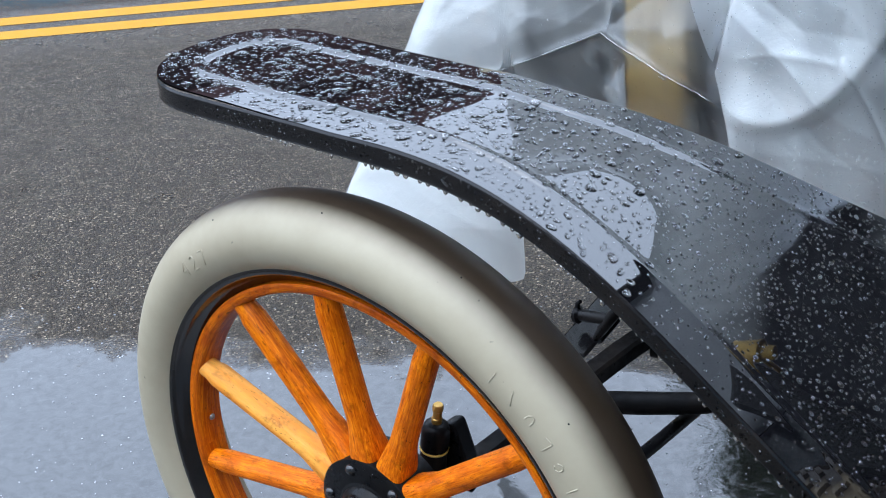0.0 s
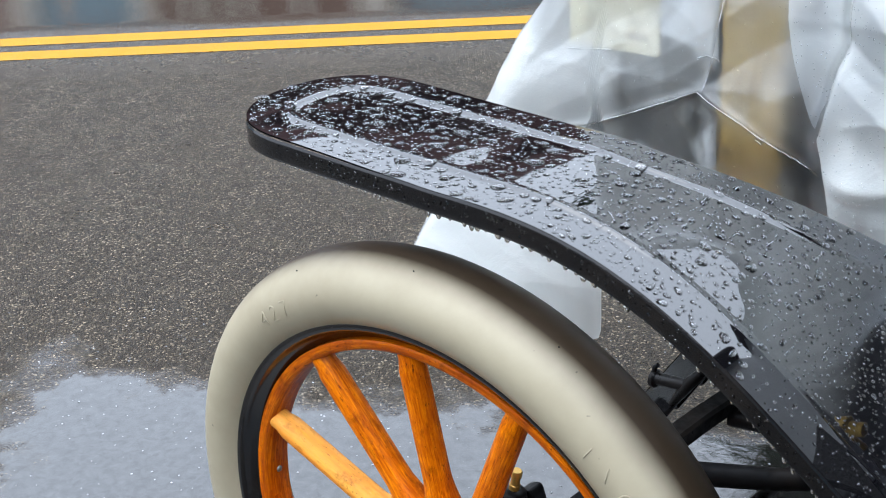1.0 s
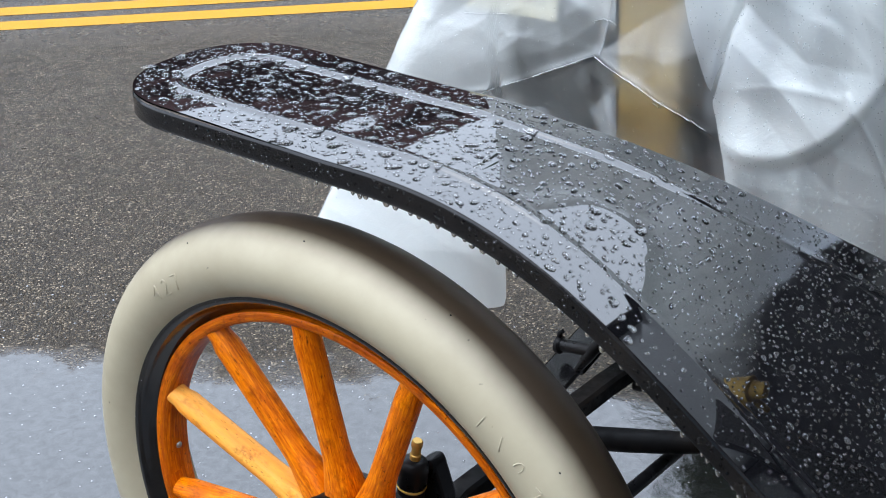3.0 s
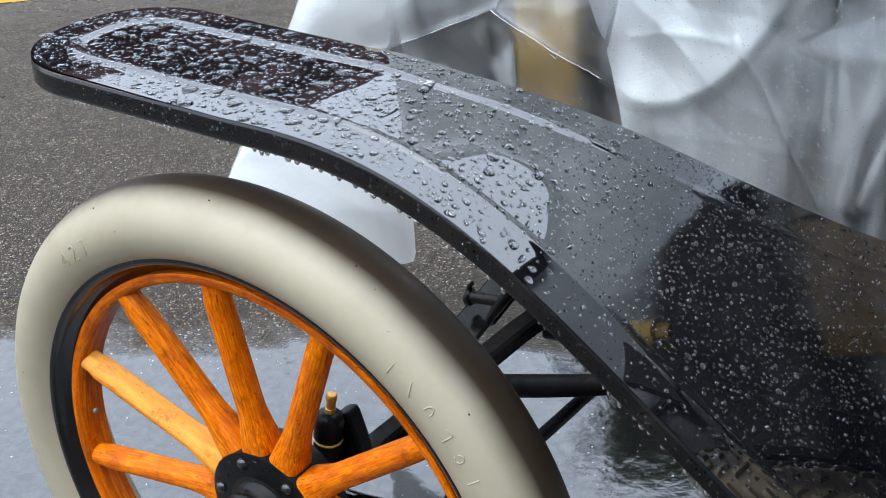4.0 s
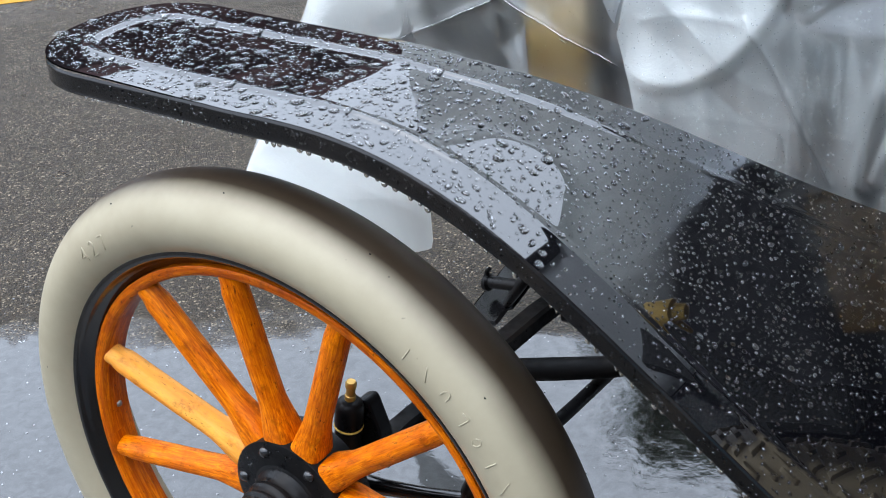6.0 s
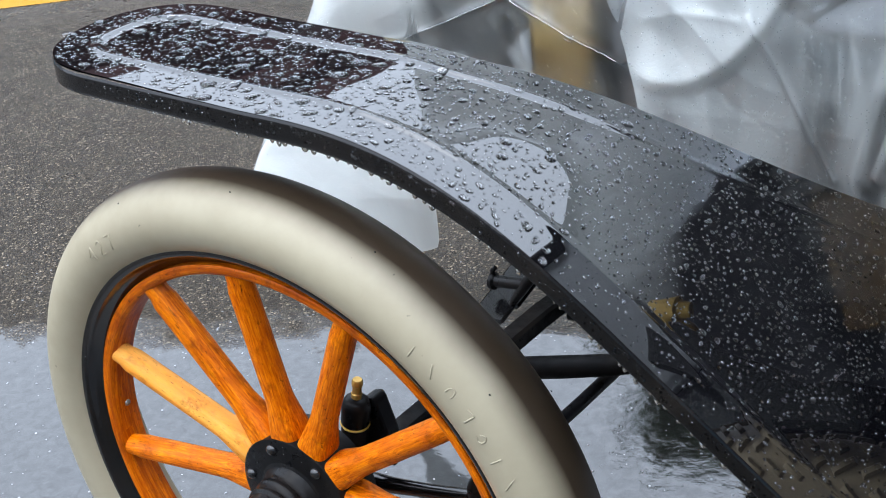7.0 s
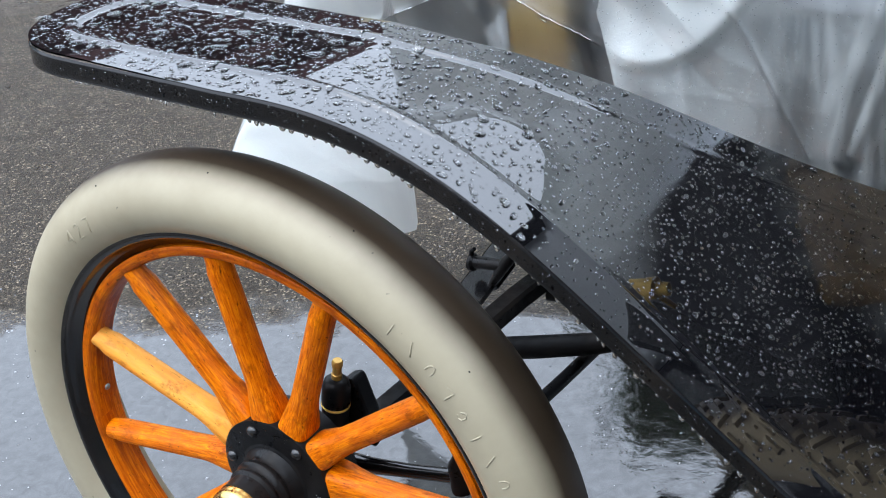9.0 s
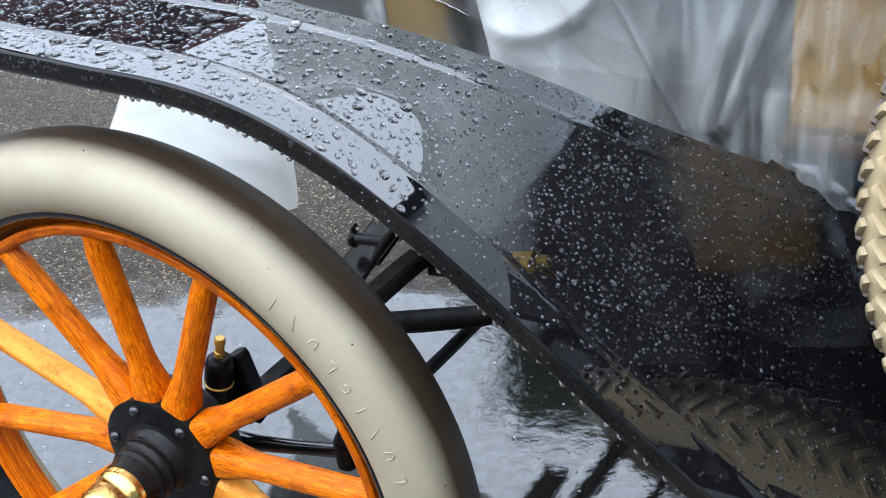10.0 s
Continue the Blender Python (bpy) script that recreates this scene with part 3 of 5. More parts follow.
def spoke_mesh(wood):
    """One tapered spoke along +z, from the hub to the felloe: wedge-shaped at the hub, oval in the middle, round tenon."""
    rows = []
    for k in range(23):
        t = k / 22
        z = 0.045 + t * (0.276 - 0.045)
        hub = step((0.125 - z) / 0.07)
        wx = 0.0135 + 0.0015 * (1 - t) + 0.0045 * hub
        wx = min(wx, z * math.tan(math.radians(15)) + 0.0005)
        wy = 0.0155 + 0.005 * hub
        if z > 0.262:
            wx *= 0.97
            wy *= 0.80
        rows.append((z, wx, wy, 2.0 + 2.5 * hub))
    vs, fs, n = [], [], 20
    for z, wx, wy, e in rows:
        for q in range(n):
            a = 2 * math.pi * q / n
            c, s = math.cos(a), math.sin(a)
            vs.append((wx * math.copysign(abs(c) ** (2 / e), c), wy * math.copysign(abs(s) ** (2 / e), s), z))
    for i in range(len(rows) - 1):
        for q in range(n):
            q2 = (q + 1) % n
            fs.append((i * n + q, i * n + q2, (i + 1) * n + q2, (i + 1) * n + q))
    return fix_normals(mesh_of("spoke", vs, fs, wood))


def dome(radius, height, n=14, rows=5, base=0.0):
    vs, fs = [], []
    for i in range(rows + 1):
        a = 0.5 * math.pi * i / rows
        for k in range(n):
            b = 2 * math.pi * k / n
            vs.append((radius * math.cos(a) * math.cos(b), -base - height * math.sin(a), radius * math.cos(a) * math.sin(b)))
    for i in range(rows):
        for k in range(n):
            k2 = (k + 1) % n
            fs.append((i * n + k, i * n + k2, (i + 1) * n + k2, (i + 1) * n + k))
    return vs, fs


def front_wheel(m):
    w = thing("wheel", "orange wooden-spoked car wheel with a cream tyre and black hub", "wheel", m)
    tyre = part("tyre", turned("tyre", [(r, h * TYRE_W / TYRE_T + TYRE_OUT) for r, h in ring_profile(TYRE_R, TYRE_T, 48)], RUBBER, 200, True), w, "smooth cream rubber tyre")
    # raised sidewall marks: plain strokes where the maker's mark and the size stand
    rnd = random.Random(4)
    def mark(angle, radius, strokes):
        bm = []
        for (a0, r0), (a1, r1) in strokes:
            pts = []
            for k in range(5):
                t = k / 4
                rr = radius + (r0 + (r1 - r0) * t)
                aa = radians(angle) + (a0 + (a1 - a0) * t) / rr
                dd = TYRE_W * math.sqrt(max(0, 1 - ((rr - TYRE_R) / TYRE_T) ** 2)) - TYRE_OUT
                pts.append((rr * math.cos(aa), -dd - 0.0001, rr * math.sin(aa)))
            bm.append(tube(pts, 0.0008, 6))
        return mesh_of("sidewall_mark", *join_arrays(bm), RUBBER)
    # the maker's mark: nine plain raised signs of bars and arcs
    h, q = 0.0065, 0.0042
    def bow(cx, cy, rx, ry, a0, a1, n=5):
        ps = [(cx + rx * math.cos(radians(a0 + (a1 - a0) * i / n)), cy + ry * math.sin(radians(a0 + (a1 - a0) * i / n))) for i in range(n + 1)]
        return list(zip(ps, ps[1:]))
    signs = [[((-q, -h), (-q, h)), ((-q, h), (q, h * 0.8))], [((0, -h), (0.001, h))], bow(0, 0, q, h, 200, -20), bow(0, 0, q, h * 0.8, 20, 330), [((-q, -h), (q, h))]]
    for k in range(9):
        part("sidewall_mark", mark(49.8 - 4.25 * k, 0.3445 + 0.001 * math.sin(k), signs[(k * 3 + 1) % 5]), w)
    # mould number: 4 2 7
    digits = ([((0.004, -0.008), (0.004, 0.008)), ((0.004, 0.008), (-0.005, -0.002)), ((-0.005, -0.002), (0.006, -0.002))],
              bow(0, 0.004, 0.0042, 0.004, 150, -30) + [((0.0037, 0.002), (-0.0045, -0.008)), ((-0.0045, -0.008), (0.005, -0.008))],
              [((-0.0045, 0.008), (0.005, 0.008)), ((0.005, 0.008), (-0.001, -0.008))])
    for k, strokes in enumerate(digits):
        part("sidewall_mark", mark(126.2 - 3.55 * k, 0.3388, [((-a, b), (-c, d)) for (a, b), (c, d) in strokes]), w)
    # mould vents: tiny dark pips
    pip = mesh_of("vent_pip", *dome(0.0011, 0.0009, 8, 3), IRON)
    for k in range(14):
        a, q = radians(12 + 25.7 * k), radians(28 + 14 * math.sin(k * 2.1))
        rr, hh = TYRE_R + TYRE_T * math.cos(q), TYRE_OUT - TYRE_W * math.sin(q)
        part("vent_pip", pip, w, "", Matrix.Translation((rr * math.cos(a), hh, rr * math.sin(a))))
    # rim: clincher channel with rolled edges
    roll = [(0.3065 + 0.0085 * math.cos(radians(a)), -0.0325 - 0.0085 * math.sin(radians(a))) for a in range(170, -31, -20)]
    rim = roll + [(0.300, -0.0245), (0.296, -0.015), (0.296, 0.015), (0.300, 0.0245)] + [(r, -h) for r, h in roll[::-1]]
    rim += [(0.2935, 0.029), (0.2885, 0.025), (0.2865, 0.022), (0.2865, -0.022), (0.2885, -0.025), (0.2935, -0.029)]
    rim = [(r, h if h < 0 else 0.42 * h) for r, h in rim]
    part("rim", turned("rim", rim, STEEL, 180, True), w, "black painted steel rim")
    fel = [(0.2722, -0.0195), (0.2728, -0.0235), (0.2745, -0.0270), (0.2775, -0.0290), (0.2835, -0.0298), (0.2862, -0.0285), (0.2862, 0.0060), (0.2835, 0.0085), (0.2755, 0.0080), (0.2728, 0.0050)]
    felloe = part("felloe", turned("felloe", fel, FELLOE_WOOD, 180, True), w, "orange painted wooden felloe")
    bolt = mesh_of("rivet", *dome(0.0042, 0.003, 12, 4), BARE_STEEL)
    for k in range(6):
        a = radians(173 + 60 * k)
        part("rivet", bolt, w, "", Matrix.Translation((0.2726 * math.cos(a), -0.009, 0.2726 * math.sin(a))) @ pose(0, 0, 0, 0, 90 - math.degrees(a), 0) @ pose(0, 0, 0, 90, 0, 0))
    sp, sheened = spoke_mesh(WOOD), spoke_mesh(SHEEN_WOOD)
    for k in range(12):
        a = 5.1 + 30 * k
        # two spokes take the paler copy that stands in for sheen
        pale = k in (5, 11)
        part("spoke", sheened if pale else sp, w, "wheel spoke coloured paler yellow for its wet sheen" if pale else "", pose(0, 0, 0, 0, 90 - a, 0) @ pose(0, -0.002, 0, 2.7, 0, 0))
    # hub: flange plates, bolts, barrel and brass cap
    hub = part("hub", turned("hub", [(0.0, -0.028), (0.050, -0.0285), (0.068, -0.027), (0.0725, -0.0255), (0.0735, -0.0225), (0.0735, 0.026), (0.06, 0.030), (0.036, 0.036), (0.028, 0.055), (0.0, 0.056)], IRON, 96), w, "black painted iron hub flange")
    part("barrel", turned("barrel", [(0.047, -0.0275), (0.041, -0.030), (0.039, -0.035), (0.0365, -0.037), (0.0352, -0.044), (0.0368, -0.046), (0.0368, -0.050), (0.0345, -0.052), (0.0335, -0.058), (0.0348, -0.060), (0.0348, -0.063), (0.0315, -0.066), (0.0305, -0.078), (0.031, -0.084), (0.0, -0.084)], IRON, 72), w)
    nut = mesh_of("nut", *dome(0.0072, 0.0055, 14, 5), WORN_IRON)
    for k in range(6):
        a = radians(48.5 + 60 * k)
        part("nut", nut, w, "", Matrix.Translation((0.0605 * math.cos(a), -0.0272, 0.0605 * math.sin(a))))
    cap = [(0.0295, -0.082), (0.0305, -0.086), (0.0305, -0.096), (0.028, -0.099), (0.0275, -0.108), (0.0265, -0.128), (0.024, -0.134), (0.017, -0.1365), (0.0, -0.1375)]
    part("hub_cap", turned("hub_cap", cap, BRASS, 60), w, "polished brass hub cap")
    return w


CAMBER = 3.04
front_wheel(pose(0, 0, 0.381, CAMBER, 0, 0))
# the other front wheel, across the car
far = front_wheel(pose(0.09, 1.50, 0.381, -CAMBER, 0, 180))
tagged(far, "orange wooden-spoked car wheel on the far side")

# ------------------------------------------------------------------ axle and steering
axle = thing("front_axle", "black forged front axle with steering gear", "axle", pose(0, 0.71, 0.36))
def ax(points):
    return [(p[0], p[1] - 0.71, p[2] - 0.36) for p in points]
KINGPIN = pose(*ax([(0.0025, 0.078, 0.395)])[0], 0, 12, 0)


def bar(name, stations, width, height, material):
    """A forged bar of rectangular section, its edges rounded, through stations across the car."""
    sect = [(sx * (width / 2 - bx), sz * (height / 2 - bz)) for sx, sz, bx, bz in ((-1, -1, 0.004, 0), (1, -1, 0.004, 0), (1, -1, 0, 0.004), (1, 1, 0, 0.004), (1, 1, 0.004, 0), (-1, 1, 0.004, 0), (-1, 1, 0, 0.004), (-1, -1, 0, 0.004))]
    vs = [(x + a, y, z + b) for x, y, z in stations for a, b in sect]
    fs = [(i * 8 + k, i * 8 + (k + 1) % 8, (i + 1) * 8 + (k + 1) % 8, (i + 1) * 8 + k) for i in range(len(stations) - 1) for k in range(8)]
    fs += [tuple(range(8))[::-1], tuple((len(stations) - 1) * 8 + k for k in range(8))]
    return fix_normals(mesh_of(name, vs, fs, material, False))


def slab(name, outline, y0, y1, material, bevel=0.003):
    """A plate cut to an outline in the car's side plane, from y0 to y1."""
    bm = bmesh.new()
    a = [bm.verts.new((x, y0, z)) for x, z in outline]
    b = [bm.verts.new((x, y1, z)) for x, z in outline]
    bm.faces.new(a), bm.faces.new(b[::-1])
    for k in range(len(a)):
        bm.faces.new((a[k], b[k], b[(k + 1) % len(a)], a[(k + 1) % len(a)]))
    bmesh.ops.bevel(bm, geom=list(bm.edges), offset=bevel, segments=2, affect="EDGES", profile=0.5)
    bmesh.ops.recalc_face_normals(bm, faces=bm.faces)
    me = bpy.data.meshes.new(name)
    bm.to_mesh(me)
    bm.free()
    me.materials.append(material)
    return me


part("beam", bar("beam", ax([(0.0128, 0.115, 0.352), (0.0128, 0.15, 0.362), (0.0128, 0.45, 0.362), (0.0128, 0.71, 0.350), (0.0128, 0.97, 0.362), (0.0128, 1.37, 0.362), (0.0128, 1.41, 0.352)]), 0.030, 0.026, MATT_IRON), axle)
part("kingpin", turned("kingpin", [(0.0, -0.075), (0.015, -0.075), (0.017, -0.06), (0.0155, 0.02), (0.0145, 0.022), (0.0165, 0.024), (0.0165, 0.046), (0.014, 0.054), (0.009, 0.058), (0.0, 0.058)], IRON, 32, axis="z"), axle, "", KINGPIN)
part("oiler", turned("oiler", [(0.0, 0.055), (0.0062, 0.055), (0.0062, 0.064), (0.0052, 0.065), (0.0052, 0.074), (0.0063, 0.075), (0.0063, 0.081), (0.005, 0.083), (0.0, 0.083)], OCHRE_BRASS, 20, axis="z"), axle, "small brass oiler cap", KINGPIN)
part("oiler_ring", turned("oiler_ring", [(0.0160, 0.019), (0.0170, 0.021), (0.0160, 0.0225)], DULL_BRASS, 24, axis="z"), axle, "thin brass ring", KINGPIN)
part("yoke", slab("yoke", [(x, z - 0.36) for x, z in ((0.008, 0.352), (0.006, 0.405), (0.006, 0.432), (0.009, 0.4405), (0.022, 0.4450), (0.0265, 0.4400), (0.0385, 0.400), (0.040, 0.375), (0.030, 0.352))], 0.092 - 0.71, 0.116 - 0.71, IRON, 0.004), axle)
part("steering_arm", rod("steering_arm", ax([(-0.004, 0.095, 0.322), (0.03, 0.100, 0.323), (0.08, 0.107, 0.327), (0.126, 0.112, 0.333), (0.143, 0.115, 0.336)]), [0.012, 0.0095, 0.0082, 0.0085, 0.010], WET_IRON), axle)
part("tie_rod_end", rod("tie_rod_end", ax([(0.143, 0.115, 0.312), (0.143, 0.115, 0.316), (0.143, 0.115, 0.330), (0.143, 0.115, 0.350), (0.145, 0.115, 0.362), (0.146, 0.115, 0.378)]), [0.008, 0.0125, 0.0135, 0.0135, 0.009, 0.007], IRON), axle)
part("tie_rod", rod("tie_rod", ax([(0.143, 0.118, 0.338), (0.145, 0.33, 0.335), (0.147, 0.71, 0.333), (0.143, 1.38, 0.336)]), 0.0085, IRON), axle)
part("radius_rod", rod("radius_rod", ax([(0.015, 0.52, 0.335), (0.3, 0.58, 0.335), (0.85, 0.7, 0.36)]), 0.012, IRON), axle)
for k, (end, lift) in enumerate(((0.43, 0.0), (0.47, -0.0075), (0.53, -0.015))):
    line = [(-0.058, end + (0.71 - end) * t, 0.352 + 0.075 * ((end - 0.43 + (0.71 - end) * t) / 0.28) + lift) for t in (0.0, 0.2, 0.45, 0.7, 1.0)]
    line += [(x, 1.42 - y, z) for x, y, z in line[-2::-1]]
    part("spring_leaf", bar("spring_leaf", ax(line), 0.052, 0.007, WET_IRON), axle, "wet black leaf of the transverse spring")

# ------------------------------------------------------------------ front fender
FZ, FX0, FX1 = 0.848, -0.272, 0.98
LIP = 0.019


def fender_z(x):
    """Side profile: level over the wheel, then sweeping down to the running board."""
    u = min(1.0, max(0.0, (x - 0.05) / 0.40))
    z = FZ - 0.02 * max(0, x) - 0.75 * 0.40 * (u ** 3 - u ** 4 / 2)
    if x > 0.45:
        z -= 0.75 * (x - 0.45)
    if x < 0.04:
        z += 0.0125 * ((0.04 - x) / 0.31) ** 1.15
    return z


def fender_in(x):
    """Inner edge: widens towards the frame behind the wheel."""
    y = 0.163 if x < 0.08 else 0.163 - 0.013 * step((x - 0.08) / 0.1) + 0.33 * ((min(x, 0.6) - 0.08) / 0.52) ** 2
    return min(y, 0.44)


def fender_span(x):
    """Outer and inner edge at x, with the rounded front."""
    yo, yi = -0.05, fender_in(x)
    rx, ry = 0.105, 0.1065
    if x < FX0 + rx:
        t = 1 - (x - FX0) / rx
        k = ry * (1 - max(0.0, 1 - t ** 2.3) ** (1 / 2.3))
        yo, yi = yo + k, yi - k
    return yo, yi


def fender_outline():
    xs = [FX0 + 0.105 * (1 - math.cos(math.pi * k / 80)) if k < 40 else FX0 + 0.105 + (k - 40) * (FX1 - FX0 - 0.105) / 160 for k in range(201)]
    left = [(x, fender_span(x)[0]) for x in xs]
    right = [(x, fender_span(x)[1]) for x in xs]
    return xs, left, right


def fender_surface():
    xs, left, right = fender_outline()
    rim = np.array(left[::-1] + right[1:])
    nv = 120
    vv = np.linspace(0, 1, nv + 1)
    P = np.array([[x, yo + (yi - yo) * v] for x, (_, yo), (_, yi) in zip(xs, left, right) for v in vv])
    a, b = rim[:-1], rim[1:]
    ab = b - a
    best = np.full(len(P), 9.0)
    for i in range(len(a)):
        t = np.clip(((P - a[i]) @ ab[i]) / max(1e-12, ab[i] @ ab[i]), 0, 1)
        best = np.minimum(best, np.hypot(*(P - a[i] - t[:, None] * ab[i]).T))
    zz = np.array([fender_z(x) for x in P[:, 0]])
    bead = (0.0032 - 0.0025 * np.array([step((x - 0.2) / 0.2) for x in P[:, 0]])) * np.exp(-((best - 0.044) / 0.0042) ** 2)
    outer = np.array([1.0 if y < 0.5 * sum(fender_span(x)) else 0.4 for x, y in P])
    outer *= np.array([step((x + 0.17) / 0.20) for x in P[:, 0]])
    border = -0.0028 * outer * np.clip((0.044 - best) / 0.044, 0, 1) ** 1.3
    dents = np.array([0.0006 * noise.noise(Vector((x * 7, y * 7, 3))) + 0.0002 * noise.noise(Vector((x * 21, y * 21, 8))) for x, y in P])
    z = zz + bead + border + dents * np.clip(best / 0.03, 0, 1)
    return xs, nv, P, z


def front_fender():
    f = thing("front_fender", "glossy black steel car fender covered in raindrops", "fender", pose(0, 0, 0))
    xs, nv, P, z = fender_surface()
    vs = [(p[0], p[1], h) for p, h in zip(P, z)]
    fs = [(i * (nv + 1) + k, i * (nv + 1) + k + 1, (i + 1) * (nv + 1) + k + 1, (i + 1) * (nv + 1) + k) for i in range(len(xs) - 1) for k in range(nv)]
    n = len(vs)
    vs += [(a, b, c - 0.0018) for a, b, c in vs]
    fs = [q[::-1] for q in fs] + [tuple(i + n for i in q) for q in fs]
    me = mesh_of("panel", vs, fs, PAINT)
    part("panel", me, f)
    # turned-down flange with a rolled lower edge, round the outer side and the front
    xs2, left, right = fender_outline()
    line = [(x, y) for x, y in left[::-1]] + [(x, y) for x, y in right[1:] if x < 0.10]
    vs, fs = [], []
    prof = [(0.0, 0.0015), (0.0011, -0.0006), (0.0014, -0.0016), (0.0014, -0.0030), (0.0014, -LIP + 0.0040), (0.0014, -LIP + 0.0012), (0.0018, -LIP - 0.0002), (0.0012, -LIP - 0.0014), (-0.0006, -LIP - 0.0014), (-0.0014, -LIP + 0.001), (-0.0012, -0.002)]
    for i, (x, y) in enumerate(line):
        a, b = line[max(0, i - 1)], line[min(len(line) - 1, i + 1)]
        t = Vector((b[0] - a[0], b[1] - a[1])).normalized()
        nx, ny = t.y, -t.x
        zb = fender_z(x) - 0.0050
        for o, h in prof:
            vs.append((x - nx * o, y - ny * o, zb + h))
    k = len(prof)
    for i in range(len(line) - 1):
        for q in range(k):
            q2 = (q + 1) % k
            fs.append((i * k + q, i * k + q2, (i + 1) * k + q2, (i + 1) * k + q))
    part("edge_flange", fix_normals(mesh_of("edge_flange", vs, fs, EDGE_PAINT)), f, "black turned-down fender edge")
    return f


fender = front_fender()
# its mirror image over the far wheel
far_fender = thing("front_fender", "glossy black steel car fender on the far side", "fender", pose(0, 1.42, 0))
for ob in list(fender.children):
    me = ob.data.copy()
    for q in me.vertices:
        q.co.y = -q.co.y
    me.flip_normals()
    part(ob.name.split(".")[0], me, far_fender)

# ------------------------------------------------------------------ chassis, radiator, hood, running board
chassis = thing("chassis_frame", "black steel car frame under the covered hood", "car frame", pose(0, 0, 0))
for y in (0.50, 0.92):
    part("side_rail", box("side_rail", (2.3, 0.045, 0.10), IRON, 0.006, (1.1, y, 0.555)), chassis)
part("cross_member", box("cross_member", (0.07, 0.54, 0.09), IRON, 0.006, (0.02, 0.71, 0.545)), chassis)
engine = thing("engine", "black iron engine with oil pan between the rails", "engine", pose(0.42, 0.71, 0.3))
part("oil_pan", rod("oil_pan", [(-0.3, 0, 0.1), (-0.24, 0, 0.08), (0.3, 0, 0.06), (0.9, 0, 0.1)], [0.08, 0.12, 0.13, 0.1], IRON, 20), engine)
part("block", box("block", (0.5, 0.24, 0.36), IRON, 0.02, (0, 0, 0.32)), engine)

radiator = thing("radiator", "brass car radiator under clear plastic sheeting", "radiator", pose(0.0, 0.71, 0.56))
part("core", box("core", (0.075, 0.315, 0.34), IRON, 0.004, (0.0, 0, 0.19)), radiator, "black radiator core")
for s in (-1, 1):
    part("side_shell", box("side_shell", (0.092, 0.045, 0.38), DULL_BRASS, 0.012, (0.026, s * 0.158, 0.17)), radiator)
part("top_tank", box("top_tank", (0.118, 0.27, 0.08), DULL_BRASS, 0.03, (0.0, 0, 0.385), 4), radiator)
part("bottom_tank", box("bottom_tank", (0.112, 0.325, 0.05), DULL_BRASS, 0.012, (0.0, 0, 0.0)), radiator)
part("filler_cap", turned("filler_cap", [(0, 0.48), (0.03, 0.48), (0.034, 0.47), (0.034, 0.445), (0.026, 0.44), (0.026, 0.415)], BRASS, 32, axis="z"), radiator)

hood = thing("hood", "black car hood under milky plastic sheeting", "hood", pose(0.42, 0.71, 0.6))
hs = [(-0.20, 0.0), (-0.20, 0.17), (-0.165, 0.24), (-0.10, 0.29), (0.0, 0.305), (0.10, 0.29), (0.165, 0.24), (0.20, 0.17), (0.20, 0.0)]
hv = [(x, y * (1 + 0.1 * (x + 0.3)), z) for x in (-0.305, -0.18, -0.05, 0.08) for y, z in hs]
hf = [(i * 9 + k, i * 9 + k + 1, (i + 1) * 9 + k + 1, (i + 1) * 9 + k) for i in range(3) for k in range(8)] + [tuple(range(9)), tuple(27 + k for k in range(9))]
part("panel", fix_normals(mesh_of("panel", hv, hf, PAINT, False)), hood)
for k in range(4):
    part("louvre", box("louvre", (0.012, 0.012, 0.12), PAINT, 0.004, (-0.2 + 0.07 * k, -0.203, 0.09)), hood)

WOODWORK = make_rough("brown_varnished_wood", (0.10, 0.05, 0.02), (0.06, 0.028, 0.012), 8.0, 0.35)
GOLDEN_OAK = make_rough("golden_varnished_oak", (0.29, 0.155, 0.024), (0.20, 0.10, 0.016), 8.0, 0.35)
firewall = thing("firewall", "golden varnished wooden dashboard behind the hood", "dashboard", pose(0.60, 0.71, 0.60))
part("board", box("board", (0.18, 0.44, 0.17), GOLDEN_OAK, 0.012, (0.01, 0, 0.11)), firewall)
# unseen dark mass, its outline cut to the dark edge mirrored in the fender
cowl_me = slab("cowl", [(x - 0.60, z - 0.60) for x, z in ((0.54, 0.81), (0.50, 0.90), (0.515, 0.95), (0.59, 1.02), (0.628, 1.08), (0.655, 1.15), (0.672, 1.20), (0.845, 1.20), (0.845, 0.81))], -1.0, 1.0, UNSEEN_DARK, 0.015)
for q in cowl_me.vertices:
    q.co.y *= max(0.03, 0.222 - 0.2 * (q.co.z - 0.08) - 0.3 * max(0.0, q.co.z - 0.30)) if q.co.x < 0.2 else 0.21
part("cowl", cowl_me, firewall, "dark form over the cowl, known only from its reflection")
part("sill", box("sill", (0.18, 0.43, 0.05), WOODWORK, 0.008, (0, 0, 0.0)), firewall, "dark wooden sill")
lamp = thing("side_lamp", "brass carriage side lamp under plastic sheeting", "lamp", pose(0.668, 0.50, 1.036))
part("bracket", rod("bracket", [(0.055, 0.06, 0.0), (0.0, 0.012, 0.01)], 0.006, DULL_BRASS), lamp)
part("body", turned("body", [(0.0, -0.045), (0.008, -0.043), (0.010, -0.030), (0.011, -0.025), (0.016, -0.022), (0.016, 0.018), (0.013, 0.022), (0.011, 0.035), (0.006, 0.042), (0.0, 0.045)], DULL_BRASS, 40, axis="z"), lamp)

body_side = thing("car_body", "black car body with red seats and an added dark roof", "car body", pose(1.5, 0.71, 0.60))
